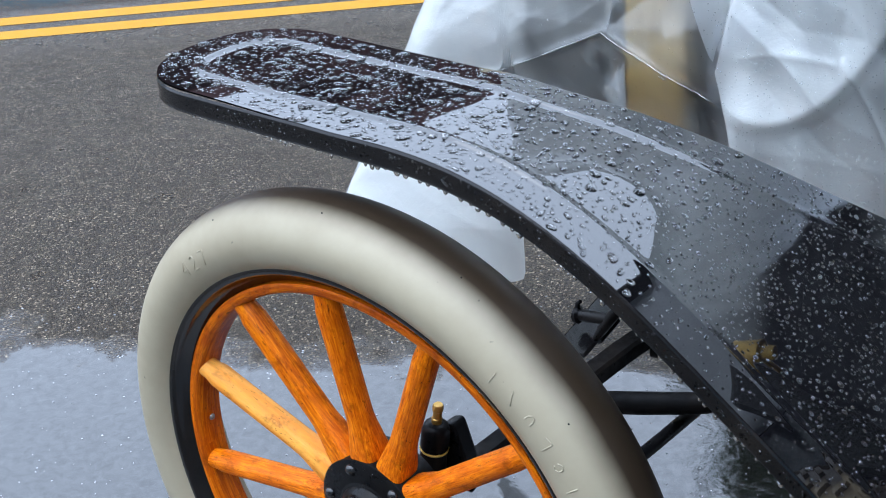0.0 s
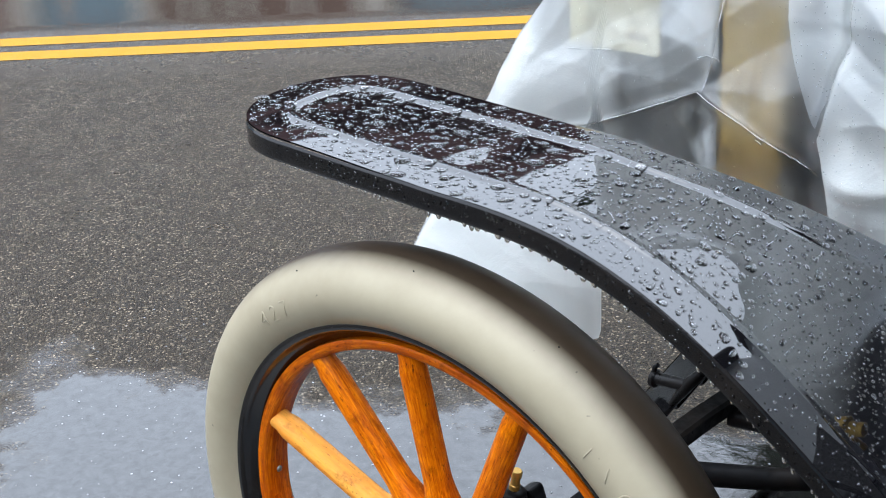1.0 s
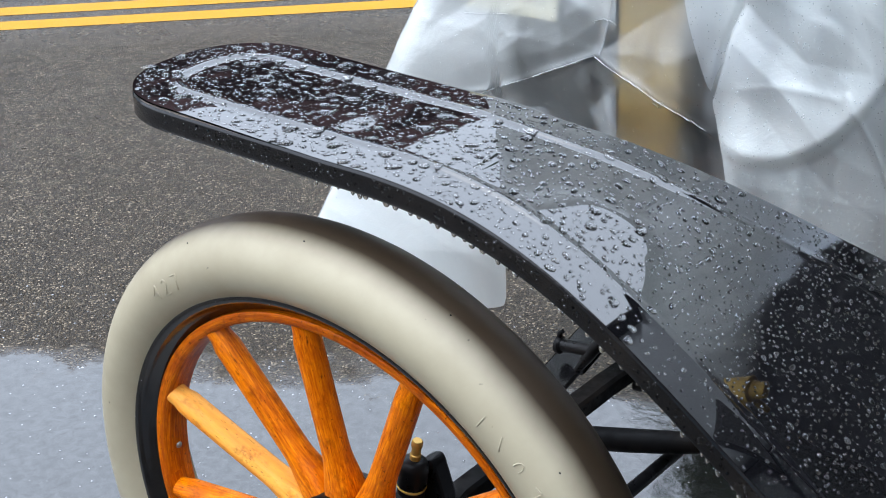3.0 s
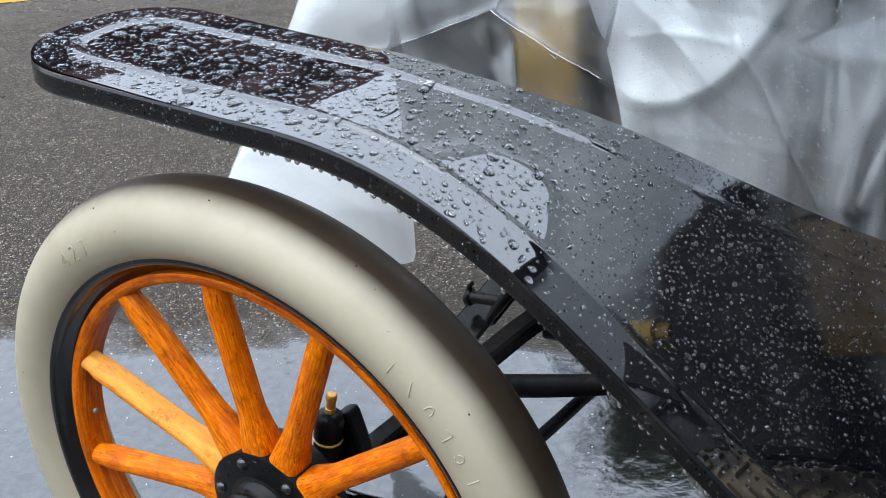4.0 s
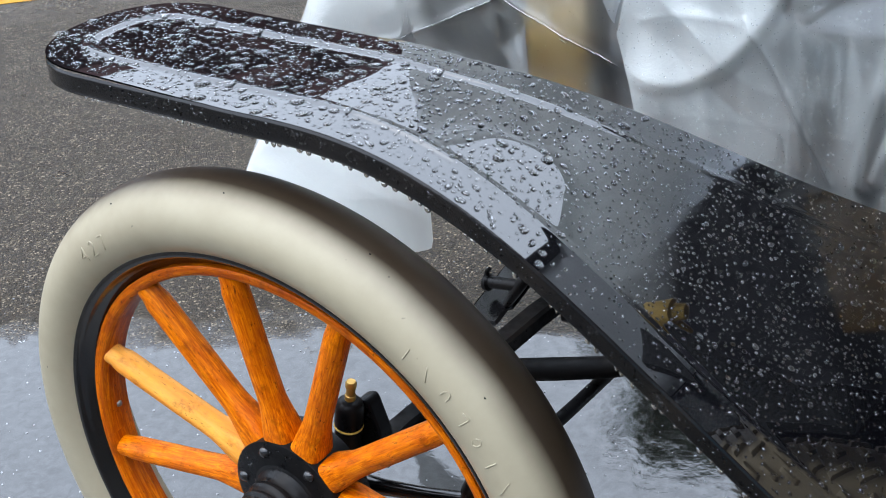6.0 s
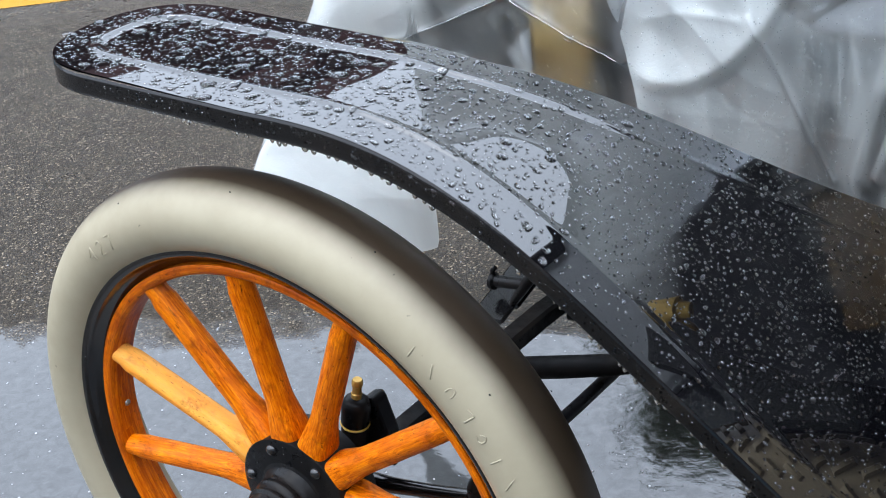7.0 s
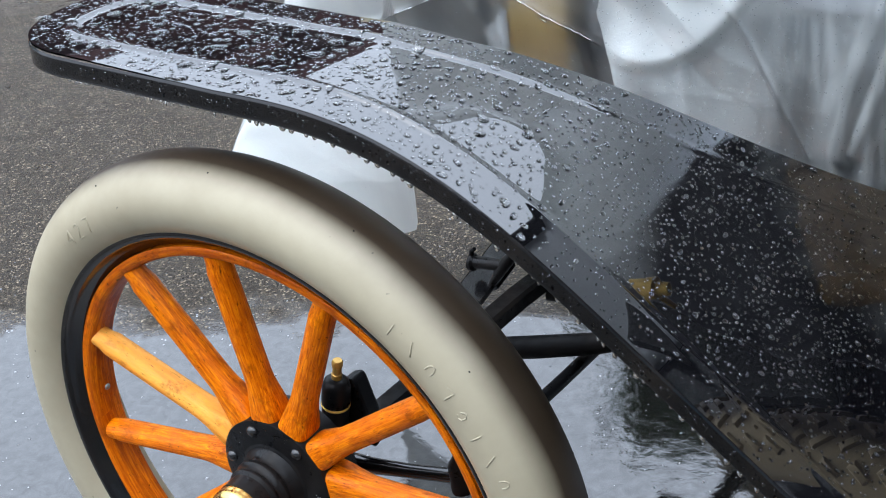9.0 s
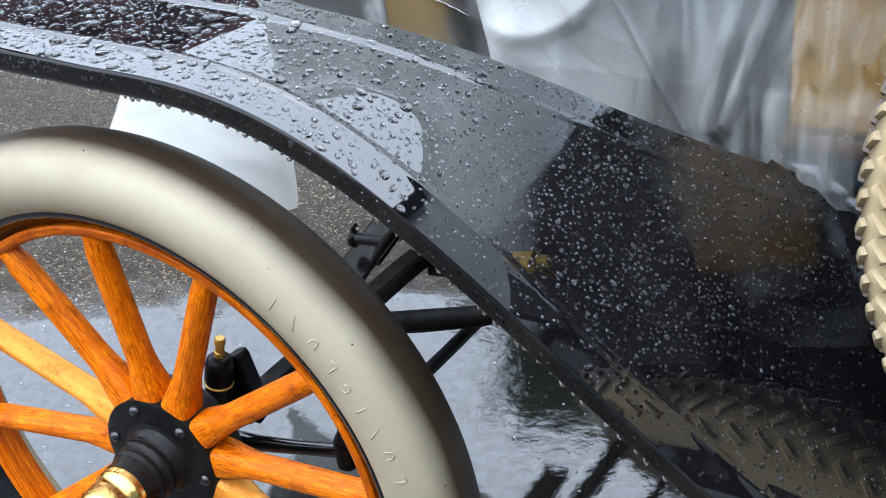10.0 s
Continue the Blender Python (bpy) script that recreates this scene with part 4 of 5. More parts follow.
part("panel", box("panel", (1.35, 1.0, 0.55), PAINT, 0.05, (0.02, 0, 0.275), 4), body_side)
part("seat", box("seat", (0.6, 0.95, 0.35), RED_LEATHER, 0.08, (0.2, 0, 0.7), 4), body_side, "dark red leather seat")
# side walls and roof are unseen, added so that the fender mirrors dark
for y in (-0.47, 0.47):
    part("side_curtain", box("side_curtain", (1.25, 0.012, 0.80), UNSEEN_DARK, 0.004, (0.02, y, 0.95)), body_side, "unseen dark side wall, added to darken the fender's reflection")
part("canvas_top", box("canvas_top", (1.40, 1.02, 0.05), UNSEEN_DARK, 0.02, (0.0, 0, 1.375), 3), body_side, "unseen dark roof, added to darken the fender's reflection")
# unseen screen, made milky so that the fender's border mirrors grey
part("windscreen", box("windscreen", (0.012, 0.95, 0.78), REFLECTION_FILM, 0.004, (-0.635, 0, 0.94)), body_side, "unseen translucent windscreen, greyed for the fender's reflection")

apron = thing("splash_apron", "glossy black steel apron between frame and running board", "splash apron", pose(0, 0, 0))
av, af = [], []
for i in range(41):
    x = 0.52 + 1.9 * i / 40
    top = 0.615
    for y, z in ((0.455, top), (0.452, 0.50), (0.446, 0.42), (0.425, 0.365), (0.39, 0.345), (0.36, 0.342)):
        av.append((x, y, max(z, min(top, fender_z(x) - 0.006)) if x < 0.95 else z))
for i in range(40):
    for k in range(5):
        af.append((i * 6 + k, i * 6 + k + 1, (i + 1) * 6 + k + 1, (i + 1) * 6 + k))
apron_me = mesh_of("panel", av, af, PAINT)
part("panel", apron_me, apron)
board = thing("running_board", "black ribbed metal running board", "running board", pose(1.67, 0.185, 0.307))
part("tread_plate", box("tread_plate", (1.42, 0.43, 0.022), IRON, 0.004), board)
for k in range(9):
    part("rib", box("rib", (1.36, 0.012, 0.005), IRON, 0.0015, (0, -0.17 + 0.042 * k, 0.0125)), board)


def spare_tyre(m):
    s = thing("spare_tyre", "tan spare tyre with studded tread standing on the running board", "tyre", m)
    part("casing", turned("casing", ring_profile(0.333, 0.046, 36), TAN_RUBBER, 160, True), s)
    pieces = []
    for k in range(84):
        a = 2 * math.pi * k / 84
        for row, (q, tw) in enumerate(((-62, 0.7), (-30, -0.7), (0, 0.7), (30, -0.7), (62, 0.7))):
            aa = a + (math.pi / 84 if row % 2 else 0)
            t = radians(q)
            rr, hh = 0.333 + 0.0475 * math.cos(t), 0.0475 * math.sin(t)
            o = Vector((rr * math.cos(aa), hh, rr * math.sin(aa)))
            nrm = Vector((math.cos(t) * math.cos(aa), math.sin(t), math.cos(t) * math.sin(aa)))
            tan = Vector((-math.sin(aa), 0, math.cos(aa)))
            lat = nrm.cross(tan)
            u = (tan * math.cos(tw) + lat * math.sin(tw))
            w = nrm.cross(u)
            vs = []
            for h, f in ((-0.003, 1.1), (0.0022, 1.0), (0.0036, 0.72)):
                for su, sw in ((-1, -1), (1, -1), (1, 1), (-1, 1)):
                    vs.append(o + nrm * h + u * su * 0.0105 * f + w * sw * 0.0040 * f)
            fs = [(8, 9, 10, 11)] + [(4 * l + i, 4 * l + (i + 1) % 4, 4 * l + 4 + (i + 1) % 4, 4 * l + 4 + i) for l in (0, 1) for i in range(4)]
            pieces.append((vs, fs))
    part("tread", fix_normals(mesh_of("tread", *join_arrays(pieces), TAN_RUBBER, False)), s)
    return s


spare_tyre(pose(1.060, 0.20, 0.703, 0, 0, 0))

# ------------------------------------------------------------------ brackets seen between tyre and fender
irons = thing("fender_iron", "black forged fender bracket bolted to the frame", "bracket", pose(0.1, 0.3, 0.4))
def ir(points):
    return [(p[0] - 0.1, p[1] - 0.3, p[2] - 0.4) for p in points]
part("arm", rod("arm", ir([(-0.02, 0.365, 0.318), (0.04, 0.365, 0.338), (0.10, 0.365, 0.3555), (0.17, 0.365, 0.377), (0.26, 0.365, 0.41), (0.36, 0.365, 0.50)]), [0.0150, 0.0150, 0.0150, 0.0140, 0.012, 0.011], MATT_IRON), irons)
hook = thing("shackle_bolt", "black iron spring shackle with a headed bolt", "bolt", pose(-0.03, 0.465, 0.40))
part("bolt", rod("bolt", [(-0.041, 0, -0.009), (-0.039, 0, -0.009), (-0.034, 0, -0.009), (-0.031, 0, -0.008), (0.018, 0, -0.003)], [0.0095, 0.0125, 0.0125, 0.0085, 0.0085], IRON), hook)
part("bolt_lug", rod("bolt_lug", [(-0.037, 0, 0.0), (-0.036, 0, 0.008), (-0.031, 0, 0.012)], [0.004, 0.0035, 0.003], IRON, 10), hook)
part("link", rod("link", [(-0.038, 0.0, -0.072), (-0.012, 0.0, -0.042), (0.006, 0.0, -0.016), (0.020, 0.0, 0.004), (0.034, 0.0, 0.020), (0.06, 0, 0.06)], [0.004, 0.0055, 0.0095, 0.0105, 0.0085, 0.006], IRON, 12, (1, 0.8)), hook)


# ------------------------------------------------------------------ plastic sheeting
def seg_dist(x, z, line):
    best = 9.0
    for (ax_, az), (bx, bz) in zip(line, line[1:]):
        dx, dz = bx - ax_, bz - az
        t = min(1.0, max(0.0, ((x - ax_) * dx + (z - az) * dz) / (dx * dx + dz * dz)))
        best = min(best, math.hypot(x - ax_ - t * dx, z - az - t * dz))
    return best


def plan_path(n):
    """Half of the tent's plan: from the hood's near side round the headlamps to the far side, as unit lengths along a rounded box."""
    pts = []
    for k in range(n + 1):
        s = k / n
        if s < 0.42:
            pts.append((0.30 - 0.49 * s / 0.42, 0.0, 0.0))
        elif s < 0.58:
            a = (s - 0.42) / 0.16 * math.pi / 2
            pts.append((-0.19 - 0.10 * math.sin(a), 0.10 * (1 - math.cos(a)), (s - 0.42) / 0.16))
        else:
            pts.append((-0.29, 0.10 + 0.155 * (s - 0.58) / 0.42, 1.0))
    return pts


CREASE_A = ((-0.184, 0.714), (-0.003, 0.795), (0.084, 0.753), (0.150, 0.727))
CREASE_B = ((0.003, 0.798), (0.011, 0.836), (0.017, 0.894), (0.028, 0.98))
CREASE_H = ((-0.20, 0.818), (-0.127, 0.825))
KNOT_A = ((0.072, 0.748), (0.080, 0.744), (0.086, 0.752), (0.092, 0.756))
KNOT_B = ((-0.012, 0.832), (0.004, 0.838), (0.014, 0.837), (0.022, 0.829))


def ridge(x):
    """Height of the sheeting along the car's middle: peaked over the radiator, lower over the hood, rising to the windscreen."""
    if x < -0.05:
        return 1.46 + 1.5 * (x + 0.05)
    return 1.46 - 0.15 * step((x + 0.05) / 0.45) + 0.07 * step((x - 0.46) / 0.16)


def mirrored(vs, columns, k, turn_near, turn_far):
    """Adds the other half of the tent, across the car's middle plane, and returns faces for both halves."""
    n = len(vs)
    both = vs + [(a, 1.42 - b, c) for a, b, c in vs]
    fs = []
    for o, turn in ((0, turn_near), (n, turn_far)):
        half = [(o + i * k + r, o + i * k + r + 1, o + (i + 1) * k + r + 1, o + (i + 1) * k + r) for i in range(columns) for r in range(k - 1)]
        fs += [q[::-1] for q in half] if turn else half
    return both, fs


def close_top(p, x_top, zr, t):
    """Past three quarters of the height the sheet bends in towards the ridge."""
    f = step((t - 0.72) / 0.28)
    return (p[0] + (x_top - p[0]) * f, p[1] + (0.71 - p[1]) * f * f, p[2])


def height_at(i, j, seed):
    return random.Random(i * 7919 + j * 104729 + seed * 1299709).uniform(-1, 1)


HEIGHTS = {}


def creased(a, b, cell, seed):
    """Stiff film in flat facets: random heights on a warped triangle grid, straight between them."""
    wx = a + 0.35 * cell * noise.noise(Vector((a / cell * 0.6, b / cell * 0.6, seed)))
    wz = b + 0.35 * cell * noise.noise(Vector((a / cell * 0.6, b / cell * 0.6, seed + 9)))
    u, v = wx / cell + 0.5 * wz / cell, wz / cell
    i, j = math.floor(u), math.floor(v)
    f, g = u - i, v - j
    h = []
    for key in ((i, j, seed), (i + 1, j, seed), (i, j + 1, seed), (i + 1, j + 1, seed)):
        if key not in HEIGHTS:
            HEIGHTS[key] = height_at(*key)
        h.append(HEIGHTS[key])
    if f + g < 1:
        return h[0] + f * (h[1] - h[0]) + g * (h[2] - h[0])
    return h[3] + (1 - f) * (h[2] - h[3]) + (1 - g) * (h[1] - h[3])


def clear_sheet():
    n, rows = 500, 310
    vs = []
    for x, dy, turn in plan_path(n):
        x_top = min(x + 0.24 * turn, 0.3)
        zr = ridge(x_top)
        hem = 0.40 + 0.03 * math.sin(x * 37) + 0.02 * noise.noise(Vector((x * 12, dy * 12, 1)))
        hem += 0.19 * step((x + 0.165) / 0.02) * (1 - turn)
        hem -= 0.11 * math.exp(-((turn - 0.75) / 0.22) ** 2) if turn else 0.0
        for r in range(rows + 1):
            t = r / rows
            z = hem + (zr - hem) * t
            flare = max(0.0, 0.87 - z)
            px, py = x, 0.455 + dy + 0.18 * max(0.0, z - 0.80) + 0.06 * max(0.0, z - 0.90)
            if x < -0.15:
                f = step((-0.15 - x) / 0.12)
                px -= f * (0.59 * flare - 0.34 * max(0.0, z - 0.87))
                py -= 0.03 * f * flare
            fold = 0.018 * noise.noise(Vector((x * 6 + z * 2, dy * 6, z * 3.0))) + 0.004 * noise.noise(Vector((x * 16, dy * 16, z * 8 + 4)))
            fold += 0.004 * abs(noise.noise(Vector((x * 14 + z * 11, dy * 14, z * 9))))
            along = -x + 1.1 * dy + 0.1 * turn
            fold += 0.009 * creased(along, z, 0.13, 3) + 0.002 * creased(along, z, 0.06, 4)
            fold -= 0.007 * math.exp(-seg_dist(x, z, CREASE_A) / 0.006) + 0.005 * math.exp(-seg_dist(x, z, CREASE_B) / 0.006)
            fold += 0.02 * step((0.77 - z) / 0.08) * (1 - turn)
            vs.append(close_top((px + fold * turn, py + fold * (1 - turn), z), x_top, zr, t))
    near = [(p[0], p[2], p[1]) for p in vs if p[1] < 0.56 and p[0] > -0.24 and 0.6 < p[2] < 1.0]
    vs, fs = mirrored(vs, n, rows + 1, False, True)
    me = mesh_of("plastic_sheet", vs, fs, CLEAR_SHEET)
    sheet = tagged(new("plastic_sheet", me), "clear creased polythene sheet draped over the radiator", "plastic sheet")
    for line, thick in ((CREASE_A, 0.0016), (CREASE_B, 0.0010), (CREASE_H, 0.0008), (KNOT_A, 0.0018), (KNOT_B, 0.0010)):
        pts, sizes = [], []
        for (xa, za), (xb, zb) in zip(line, line[1:]):
            count = max(3, int(math.hypot(xb - xa, zb - za) / 0.006))
            for k in range(count):
                f = k / count
                x, z = xa + f * (xb - xa), za + f * (zb - za) + 0.0012 * noise.noise(Vector((30 * (xa + f * (xb - xa)), za, 2)))
                y = min(near, key=lambda q: (q[0] - x) ** 2 + (q[1] - z) ** 2)[2]
                pts.append((x, y - 0.0012, z))
                sizes.append(thick * (0.75 + 0.8 * noise.noise(Vector((45 * x, 45 * z, thick * 900)))))
        sizes[0] = sizes[-1] = 0.0003
        part("pinched_pleat", rod("pinched_pleat", pts, sizes, FOLDED_SHEET, 8, (1.0, 0.6)), sheet, "whitened pinched fold of film")
    return sheet


CREASE_D = ((0.180, 0.98), (0.178, 0.915), (0.183, 0.877), (0.153, 0.773))
CREASE_E = ((0.19, 0.79), (0.24, 0.803), (0.30, 0.796))
CREASE_C = ((0.312, 0.80), (0.326, 0.769), (0.372, 0.695), (0.412, 0.628))
GATHERS = (((0.447, 0.635), (0.462, 0.71), (0.477, 0.783), (0.50, 0.86)), ((0.462, 0.645), (0.490, 0.72), (0.516, 0.787), (0.54, 0.85)),
           ((0.558, 0.60), (0.556, 0.69), (0.552, 0.79), (0.555, 0.87)), ((0.592, 0.60), (0.588, 0.68), (0.580, 0.745), (0.578, 0.82)))


def white_sheet():
    n, rows = 340, 240
    vs = []
    for i in range(n + 1):
        u = i / n
        for r in range(rows + 1):
            t = r / rows
            x = 0.146 + 0.614 * u
            low = step((x - 0.715) / 0.045)
            zr = (ridge(x) + 0.012) * (1 - low) + 0.955 * low
            hem = 0.575
            z = hem + (zr - hem) * t
            x += (1 - u) ** 4 * 0.30 * (0.80 - min(z, 1.0))
            y = 0.452 + 0.20 * max(0, z - 0.68) + 0.30 * max(0, z - 0.90)
            y -= 0.032 * step((z - 0.72) / 0.16) * (1 - step((x - 0.28) / 0.15))
            y -= 0.014 * math.exp(-(u / 0.12) ** 2)
            y -= 0.035 * step((x - 0.42) / 0.2) * (1 - step((z - 0.6) / 0.2))
            zb = z - 6.0 * (x - 0.215) ** 2
            y -= 0.014 * step((zb - 0.696) / 0.026) * max(0.0, 1 - (zb - 0.705) / 0.26) * step((x - 0.15) / 0.06) * math.exp(-((x - 0.235) / 0.12) ** 4)
            y -= 0.011 * math.exp(-(min(seg_dist(x, z, line) for line in GATHERS) / 0.011) ** 2) if x > 0.4 else 0.0
            y += 0.0015 * step((x - 0.40) / 0.14) * math.sin(2 * math.pi * (x - 0.2 * z) / 0.037 + 3 * noise.noise(Vector((x * 9, 5, z * 3))))
            calm = step(u / 0.16) * (1 - 0.4 * step((z - 0.90) / 0.10)) * (0.35 + 0.65 * step((z - 0.74) / 0.06))
            y += calm * (1 - 0.75 * step((x - 0.3) / 0.1)) * (0.013 * creased(x, z, 0.075, 1) + 0.004 * creased(x, z, 0.04, 2))
            y += 0.011 * math.exp(-seg_dist(x, z, CREASE_D) / 0.0032) - 0.003 * math.exp(-seg_dist(x, z, CREASE_E) / 0.006)
            y += 0.004 * noise.noise(Vector((x * 6, 7, z * 5))) + 0.0018 * noise.noise(Vector((x * 19, 3, z * 15)))
            y -= 0.005 * math.exp(-seg_dist(x, z, CREASE_C) / 0.003)
            vs.append(close_top((x, y, z), x, zr, t))
    vs, fs = mirrored(vs, n, rows + 1, True, False)
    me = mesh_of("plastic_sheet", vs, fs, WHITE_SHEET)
    return tagged(new("plastic_sheet", me), "milky folded polythene sheet draped over the hood", "plastic sheet")


sheets = [clear_sheet(), white_sheet()]

headlamp = thing("headlamp", "black headlamp under plastic sheeting", "headlamp", pose(-0.098, 0.60, 0.735) @ Matrix.Scale(1.12, 4))
part("shell", turned("shell", [(0.0, -0.02), (0.026, -0.02), (0.044, -0.01), (0.058, 0.02), (0.064, 0.05), (0.064, 0.08), (0.0, 0.08)], IRON, 48, axis="z"), headlamp, "", pose(0, 0, 0, 0, -90, 0))
part("rim", turned("rim", [(0.057, 0.076), (0.067, 0.076), (0.069, 0.090), (0.057, 0.094)], STEEL, 48, True, axis="z"), headlamp, "black rim", pose(0, 0, 0, 0, -90, 0))
part("post", rod("post", [(-0.03, 0, -0.05), (-0.01, 0, -0.10), (0.02, 0, -0.16), (0.03, 0, -0.22)], [0.034, 0.026, 0.016, 0.014], IRON), headlamp)
CARD_X = -0.148
card = thing("notice_board", "cream card notice with faint writing behind the plastic", "sign", pose(CARD_X, 0.495, 0.895))
part("board", box("board", (0.135, 0.006, 0.16), CREAM_CARD, 0.002), card)
for k in range(3):
    part("writing_bar", box("writing_bar", (0.006, 0.002, 0.010), FAINT_INK, 0, (0.024 + 0.011 * k, -0.0045, -0.056)), card, "faint brown writing")


# ------------------------------------------------------------------ water drops
def fender_frame(x, y):
    e = 0.002
    sx = (fender_z(x + e) - fender_z(x - e)) / (2 * e)
    n = Vector((-sx, 0, 1)).normalized()
    t = Vector((1, 0, sx)).normalized()
    return n, t, n.cross(t)


def drop_dome(o, n, t, b, r, h, stretch, rnd, seg=10):
    vs, fs = [], []
    ph = [rnd.uniform(0, 6.3) for _ in range(2)]
    for i, (f, g) in enumerate(((1.0, -0.15), (0.95, 0.22), (0.74, 0.62), (0.4, 0.9))):
        for k in range(seg):
            a = 2 * math.pi * k / seg
            w = r * f * (1 + 0.13 * math.sin(2 * a + ph[0]) + 0.09 * math.sin(3 * a + ph[1]))
            vs.append(o + t * (w * math.cos(a) * stretch[0]) + b * (w * math.sin(a) * stretch[1]) + n * (h * g))
    vs.append(o + n * h)
    for i in range(3):
        for k in range(seg):
            k2 = (k + 1) % seg
            fs.append((i * seg + k, i * seg + k2, (i + 1) * seg + k2, (i + 1) * seg + k))
    for k in range(seg):
        fs.append((3 * seg + k, 3 * seg + (k + 1) % seg, 4 * seg))
    return vs, fs


def fender_drops(count, seed):
    rnd = random.Random(seed)
    xs, nv, P, z = fender_surface()
    P3 = np.column_stack([P, z])
    cell = {}
    pieces = []
    tries = 0
    while len(pieces) < count and tries < count * 30:
        tries += 1
        x = rnd.uniform(FX0 + 0.004, 0.74) if rnd.random() < 0.9 else rnd.uniform(0.38, 0.74)
        yo, yi = fender_span(x)
        y = rnd.uniform(yo + 0.004, yi - 0.004)
        slope = step((x - 0.05) / 0.4)
        if x > 0.3 and y < -0.006 and rnd.random() < 0.55:
            continue
        big = rnd.random()
        if big < 0.02 and x < 0.15:
            r = rnd.uniform(0.007, 0.0115)
        elif big < 0.17 - 0.08 * slope:
            r = rnd.uniform(0.0042, 0.0080) * (1 - 0.36 * slope)
        elif big < 0.42:
            r = rnd.uniform(0.0022, 0.0045) * (1 - 0.22 * slope)
        else:
            r = rnd.uniform(0.0006, 0.0019)
        if x > 0.36:
            r = min(r, rnd.uniform(0.0009, 0.0034) if rnd.random() < 0.4 else rnd.uniform(0.0008, 0.0018))
        key = (int(x / 0.012), int(y / 0.012))
        near = [q for i in (-1, 0, 1) for j in (-1, 0, 1) for q in cell.get((key[0] + i, key[1] + j), ())]
        if any(math.hypot(x - a, y - b) < (r + c) * (1.2 if x < 0.18 else 1.1) for a, b, c in near):
            continue
        cell.setdefault(key, []).append((x, y, r))
        i = int(np.searchsorted(xs, x))
        i = min(i, len(xs) - 1)
        k = int(round((y - yo) / max(1e-6, yi - yo) * nv))
        n, t, b = fender_frame(x, y)
        o = Vector((x, y, fender_z(x) + P3[i * (nv + 1) + k, 2] - fender_z(xs[i])))
        st = (rnd.uniform(0.9, 1.35), rnd.uniform(0.8, 1.1)) if rnd.random() < 0.7 else (rnd.uniform(0.8, 1.0), rnd.uniform(1.0, 1.6))
        if x < 0.18:
            t, b = 0.82 * t + 0.57 * b, 0.82 * b - 0.57 * t
            st = (rnd.uniform(1.0, 1.6), rnd.uniform(0.8, 1.1))
        pieces.append(drop_dome(o, n, t, b, r, r * rnd.uniform(0.32, 0.46) * (1 + 0.6 * slope) if r < 0.004 else 0.0010 + 0.20 * r, st, rnd, 12 if r > 0.002 else 8))
    me = mesh_of("raindrops", *join_arrays(pieces), WATER)
    return tagged(new("raindrops", me), "beaded raindrops standing on the glossy fender", "raindrops", kind="stuff")


def lip_drops(seed):
    """Drops that hang from the rolled edge."""
    rnd = random.Random(seed)
    pieces = []
    x = FX0 + 0.1
    while x < 0.6:
        x += rnd.uniform(0.005, 0.018)
        o = Vector((x, -0.0505 + rnd.uniform(-0.001, 0.001), fender_z(x) - 0.0050 - LIP - 0.001))
        r = rnd.uniform(0.0014, 0.0031)
        pieces.append(drop_dome(o, Vector((0, 0, -1)), Vector((1, 0, 0)), Vector((0, 1, 0)), r, r * rnd.uniform(1.2, 2.0), (1, 1), rnd, 8))
    for _ in range(300):
        x = rnd.uniform(FX0 + 0.1, 0.6)
        o = Vector((x, -0.0517, fender_z(x) - 0.0050 - rnd.uniform(0.002, LIP - 0.004)))
        r = rnd.uniform(0.0006, 0.0015)
        pieces.append(drop_dome(o, Vector((0, -1, 0)), Vector((1, 0, 0)), Vector((0, 0, 1)), r, r * 0.6, (1, rnd.uniform(1, 1.5)), rnd, 8))
    me = mesh_of("raindrops", *join_arrays(pieces), WATER)
    return tagged(new("raindrops", me), "raindrops hanging from the fender's lower edge", "raindrops", kind="stuff")


def sheet_drops(sheet, count, seed):
    """Fine drops on the plastic."""
    rnd = random.Random(seed)
    pieces, verts = [], sheet.data.vertices
    while len(pieces) < count:
        q = verts[rnd.randrange(len(verts) // 2)]
        if q.co.z > 1.1 or (q.co.z < 0.55 and rnd.random() < 0.8):
            continue
        n = q.normal if q.normal.y < 0 else -q.normal
        t = n.orthogonal().normalized()
        r = rnd.choice((0.0004, 0.0005, 0.0006, 0.0008, 0.0010))
        o = q.co + Vector((rnd.uniform(-1, 1) * 0.001, 0, rnd.uniform(-1, 1) * 0.002))
        pieces.append(drop_dome(o, n, t, n.cross(t), r, r * 0.7, (1, 1), rnd, 6))
    me = mesh_of("raindrops", *join_arrays(pieces), SPECK)
    return tagged(new("raindrops", me), "fine raindrops clinging to the plastic sheeting", "raindrops", kind="stuff")


fender_drops(6200, 11)
sheet_drops(sheets[0], 1600, 21)
sheet_drops(sheets[1], 5500, 22)
lip_drops(12)


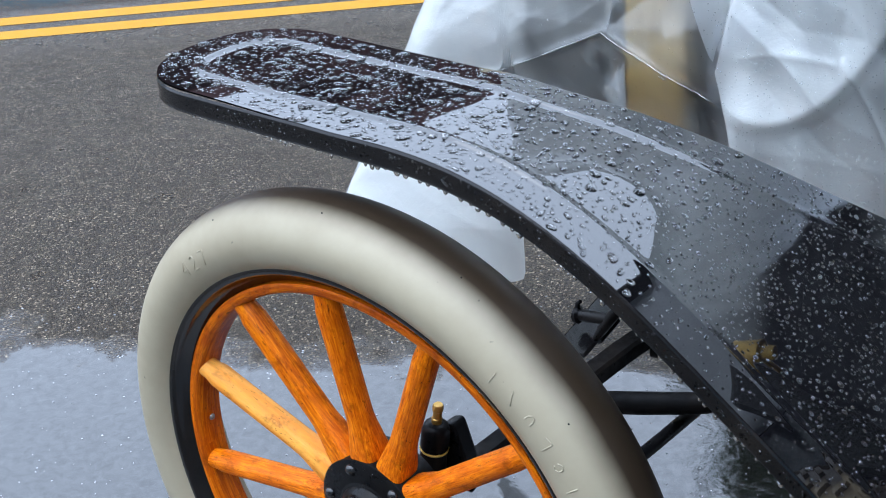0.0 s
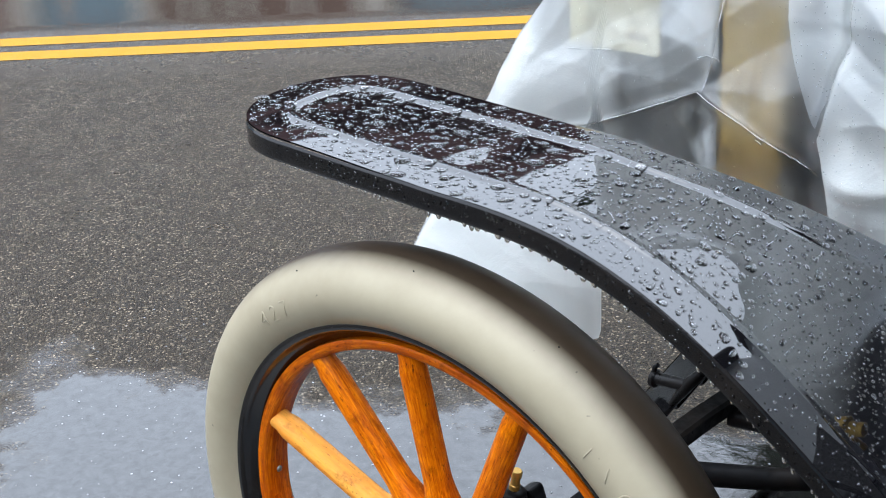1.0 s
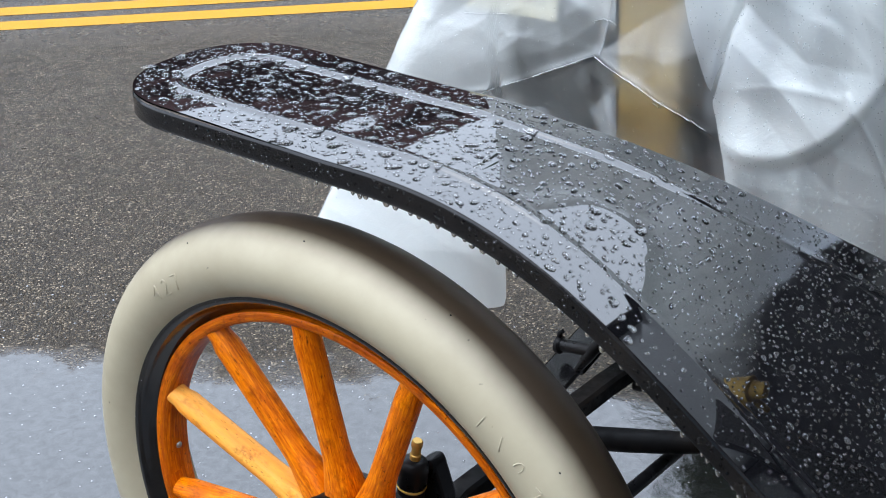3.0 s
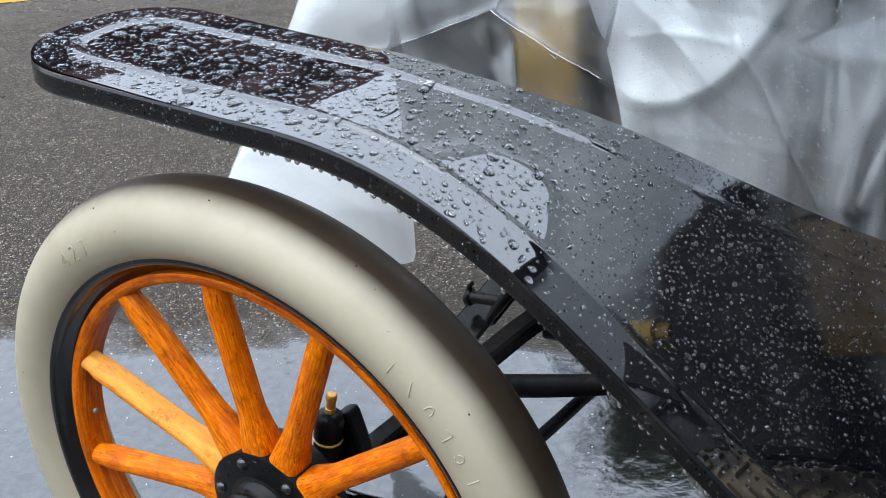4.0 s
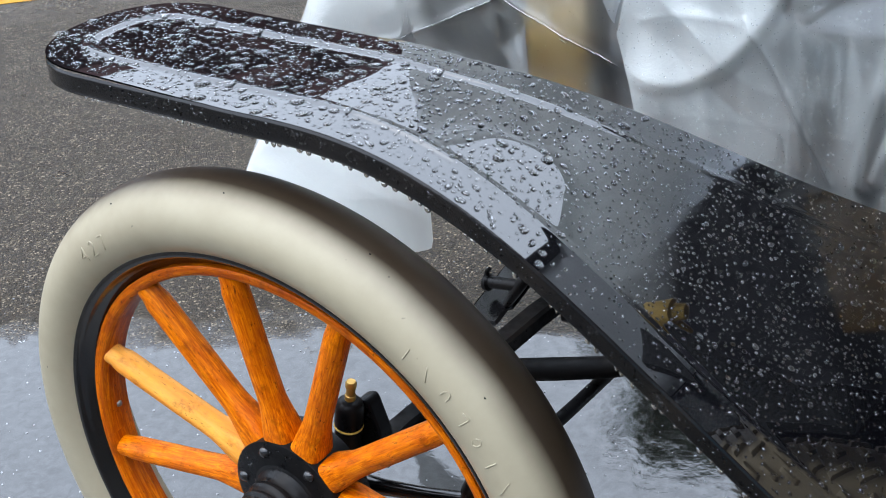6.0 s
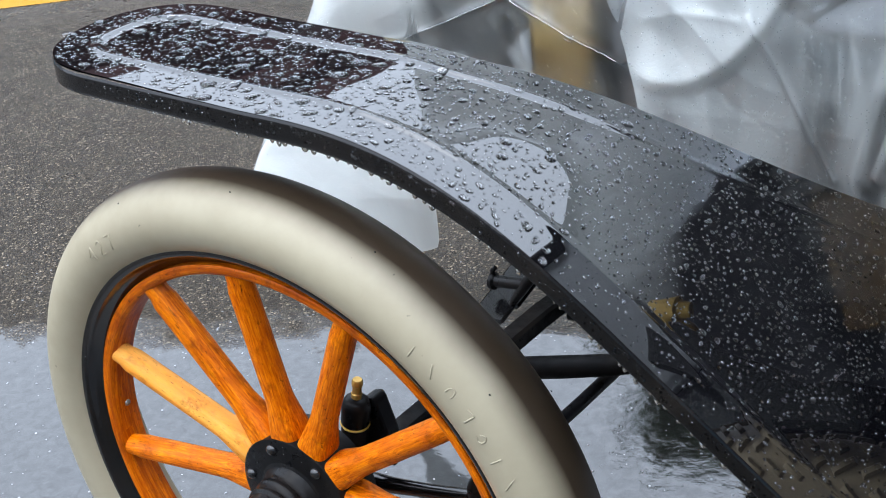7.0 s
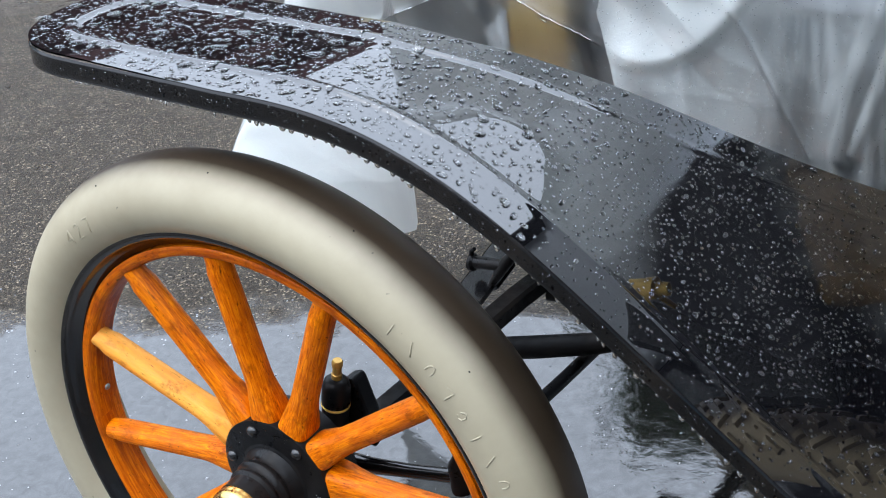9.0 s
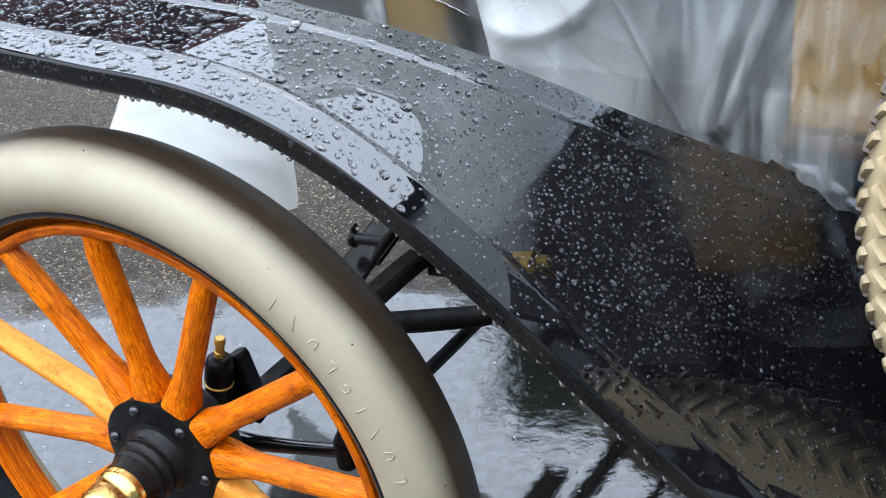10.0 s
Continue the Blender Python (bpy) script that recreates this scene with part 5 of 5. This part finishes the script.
def hub_drops(count, seed):
    """Drops that cling to the hub's face and to the rim."""
    rnd = random.Random(seed)
    pieces = []
    m = pose(0, 0, 0.381, CAMBER, 0, 0)
    n = (m.to_3x3() @ Vector((0, -1, 0))).normalized()
    t = Vector((1, 0, 0))
    for k in range(count):
        a = rnd.uniform(0, 2 * math.pi)
        q, h = (rnd.uniform(0.05, 0.068), -0.0278) if k % 2 else (0.3065 + rnd.uniform(-0.004, 0.004), -0.0405)
        r = rnd.uniform(0.0005, 0.0014)
        o = m @ Vector((q * math.cos(a), h, q * math.sin(a)))
        pieces.append(drop_dome(o, n, t, n.cross(t), r, r * 0.6, (1, 1), rnd, 6))
    me = mesh_of("raindrops", *join_arrays(pieces), WATER)
    return tagged(new("raindrops", me), "fine raindrops clinging to the black hub and rim", "raindrops", kind="stuff")


hub_drops(260, 41)


def splashes(count, seed):
    """Bubbles and splash crowns that the rain leaves on the standing water."""
    rnd = random.Random(seed)
    pieces = []
    for _ in range(count):
        o = on_road(rnd.uniform(-1.9, 0.9), rnd.uniform(-0.05, 1.5), 0.0002)
        r = rnd.choice((0.0008, 0.001, 0.0013, 0.0016, 0.0022))
        pieces.append(drop_dome(o, Vector((0, 0, 1)), Vector((1, 0, 0)), Vector((0, 1, 0)), r, r * rnd.uniform(0.2, 0.7), (1, 1), rnd, 8))
    me = mesh_of("rain_splashes", *join_arrays(pieces), FOAM)
    return tagged(new("rain_splashes", me), "white splashes of raindrops on the puddle", "rain splashes", kind="stuff")


splashes(2200, 31)

# ------------------------------------------------------------------ everything bolted to the car is one car
car = thing("car", "black veteran car with orange wooden wheels and black fenders", "car", pose(0.8, 0.71, 0.0))
for name in ("wheel", "wheel.001", "front_axle", "front_fender", "front_fender.001", "chassis_frame", "engine", "radiator", "hood", "firewall", "side_lamp",
             "car_body", "splash_apron", "running_board", "fender_iron", "shackle_bolt", "headlamp"):
    piece = bpy.data.objects[name]
    piece.parent = car
    piece.matrix_parent_inverse = Matrix.Translation((-0.8, -0.71, 0.0))
    del piece["category"]
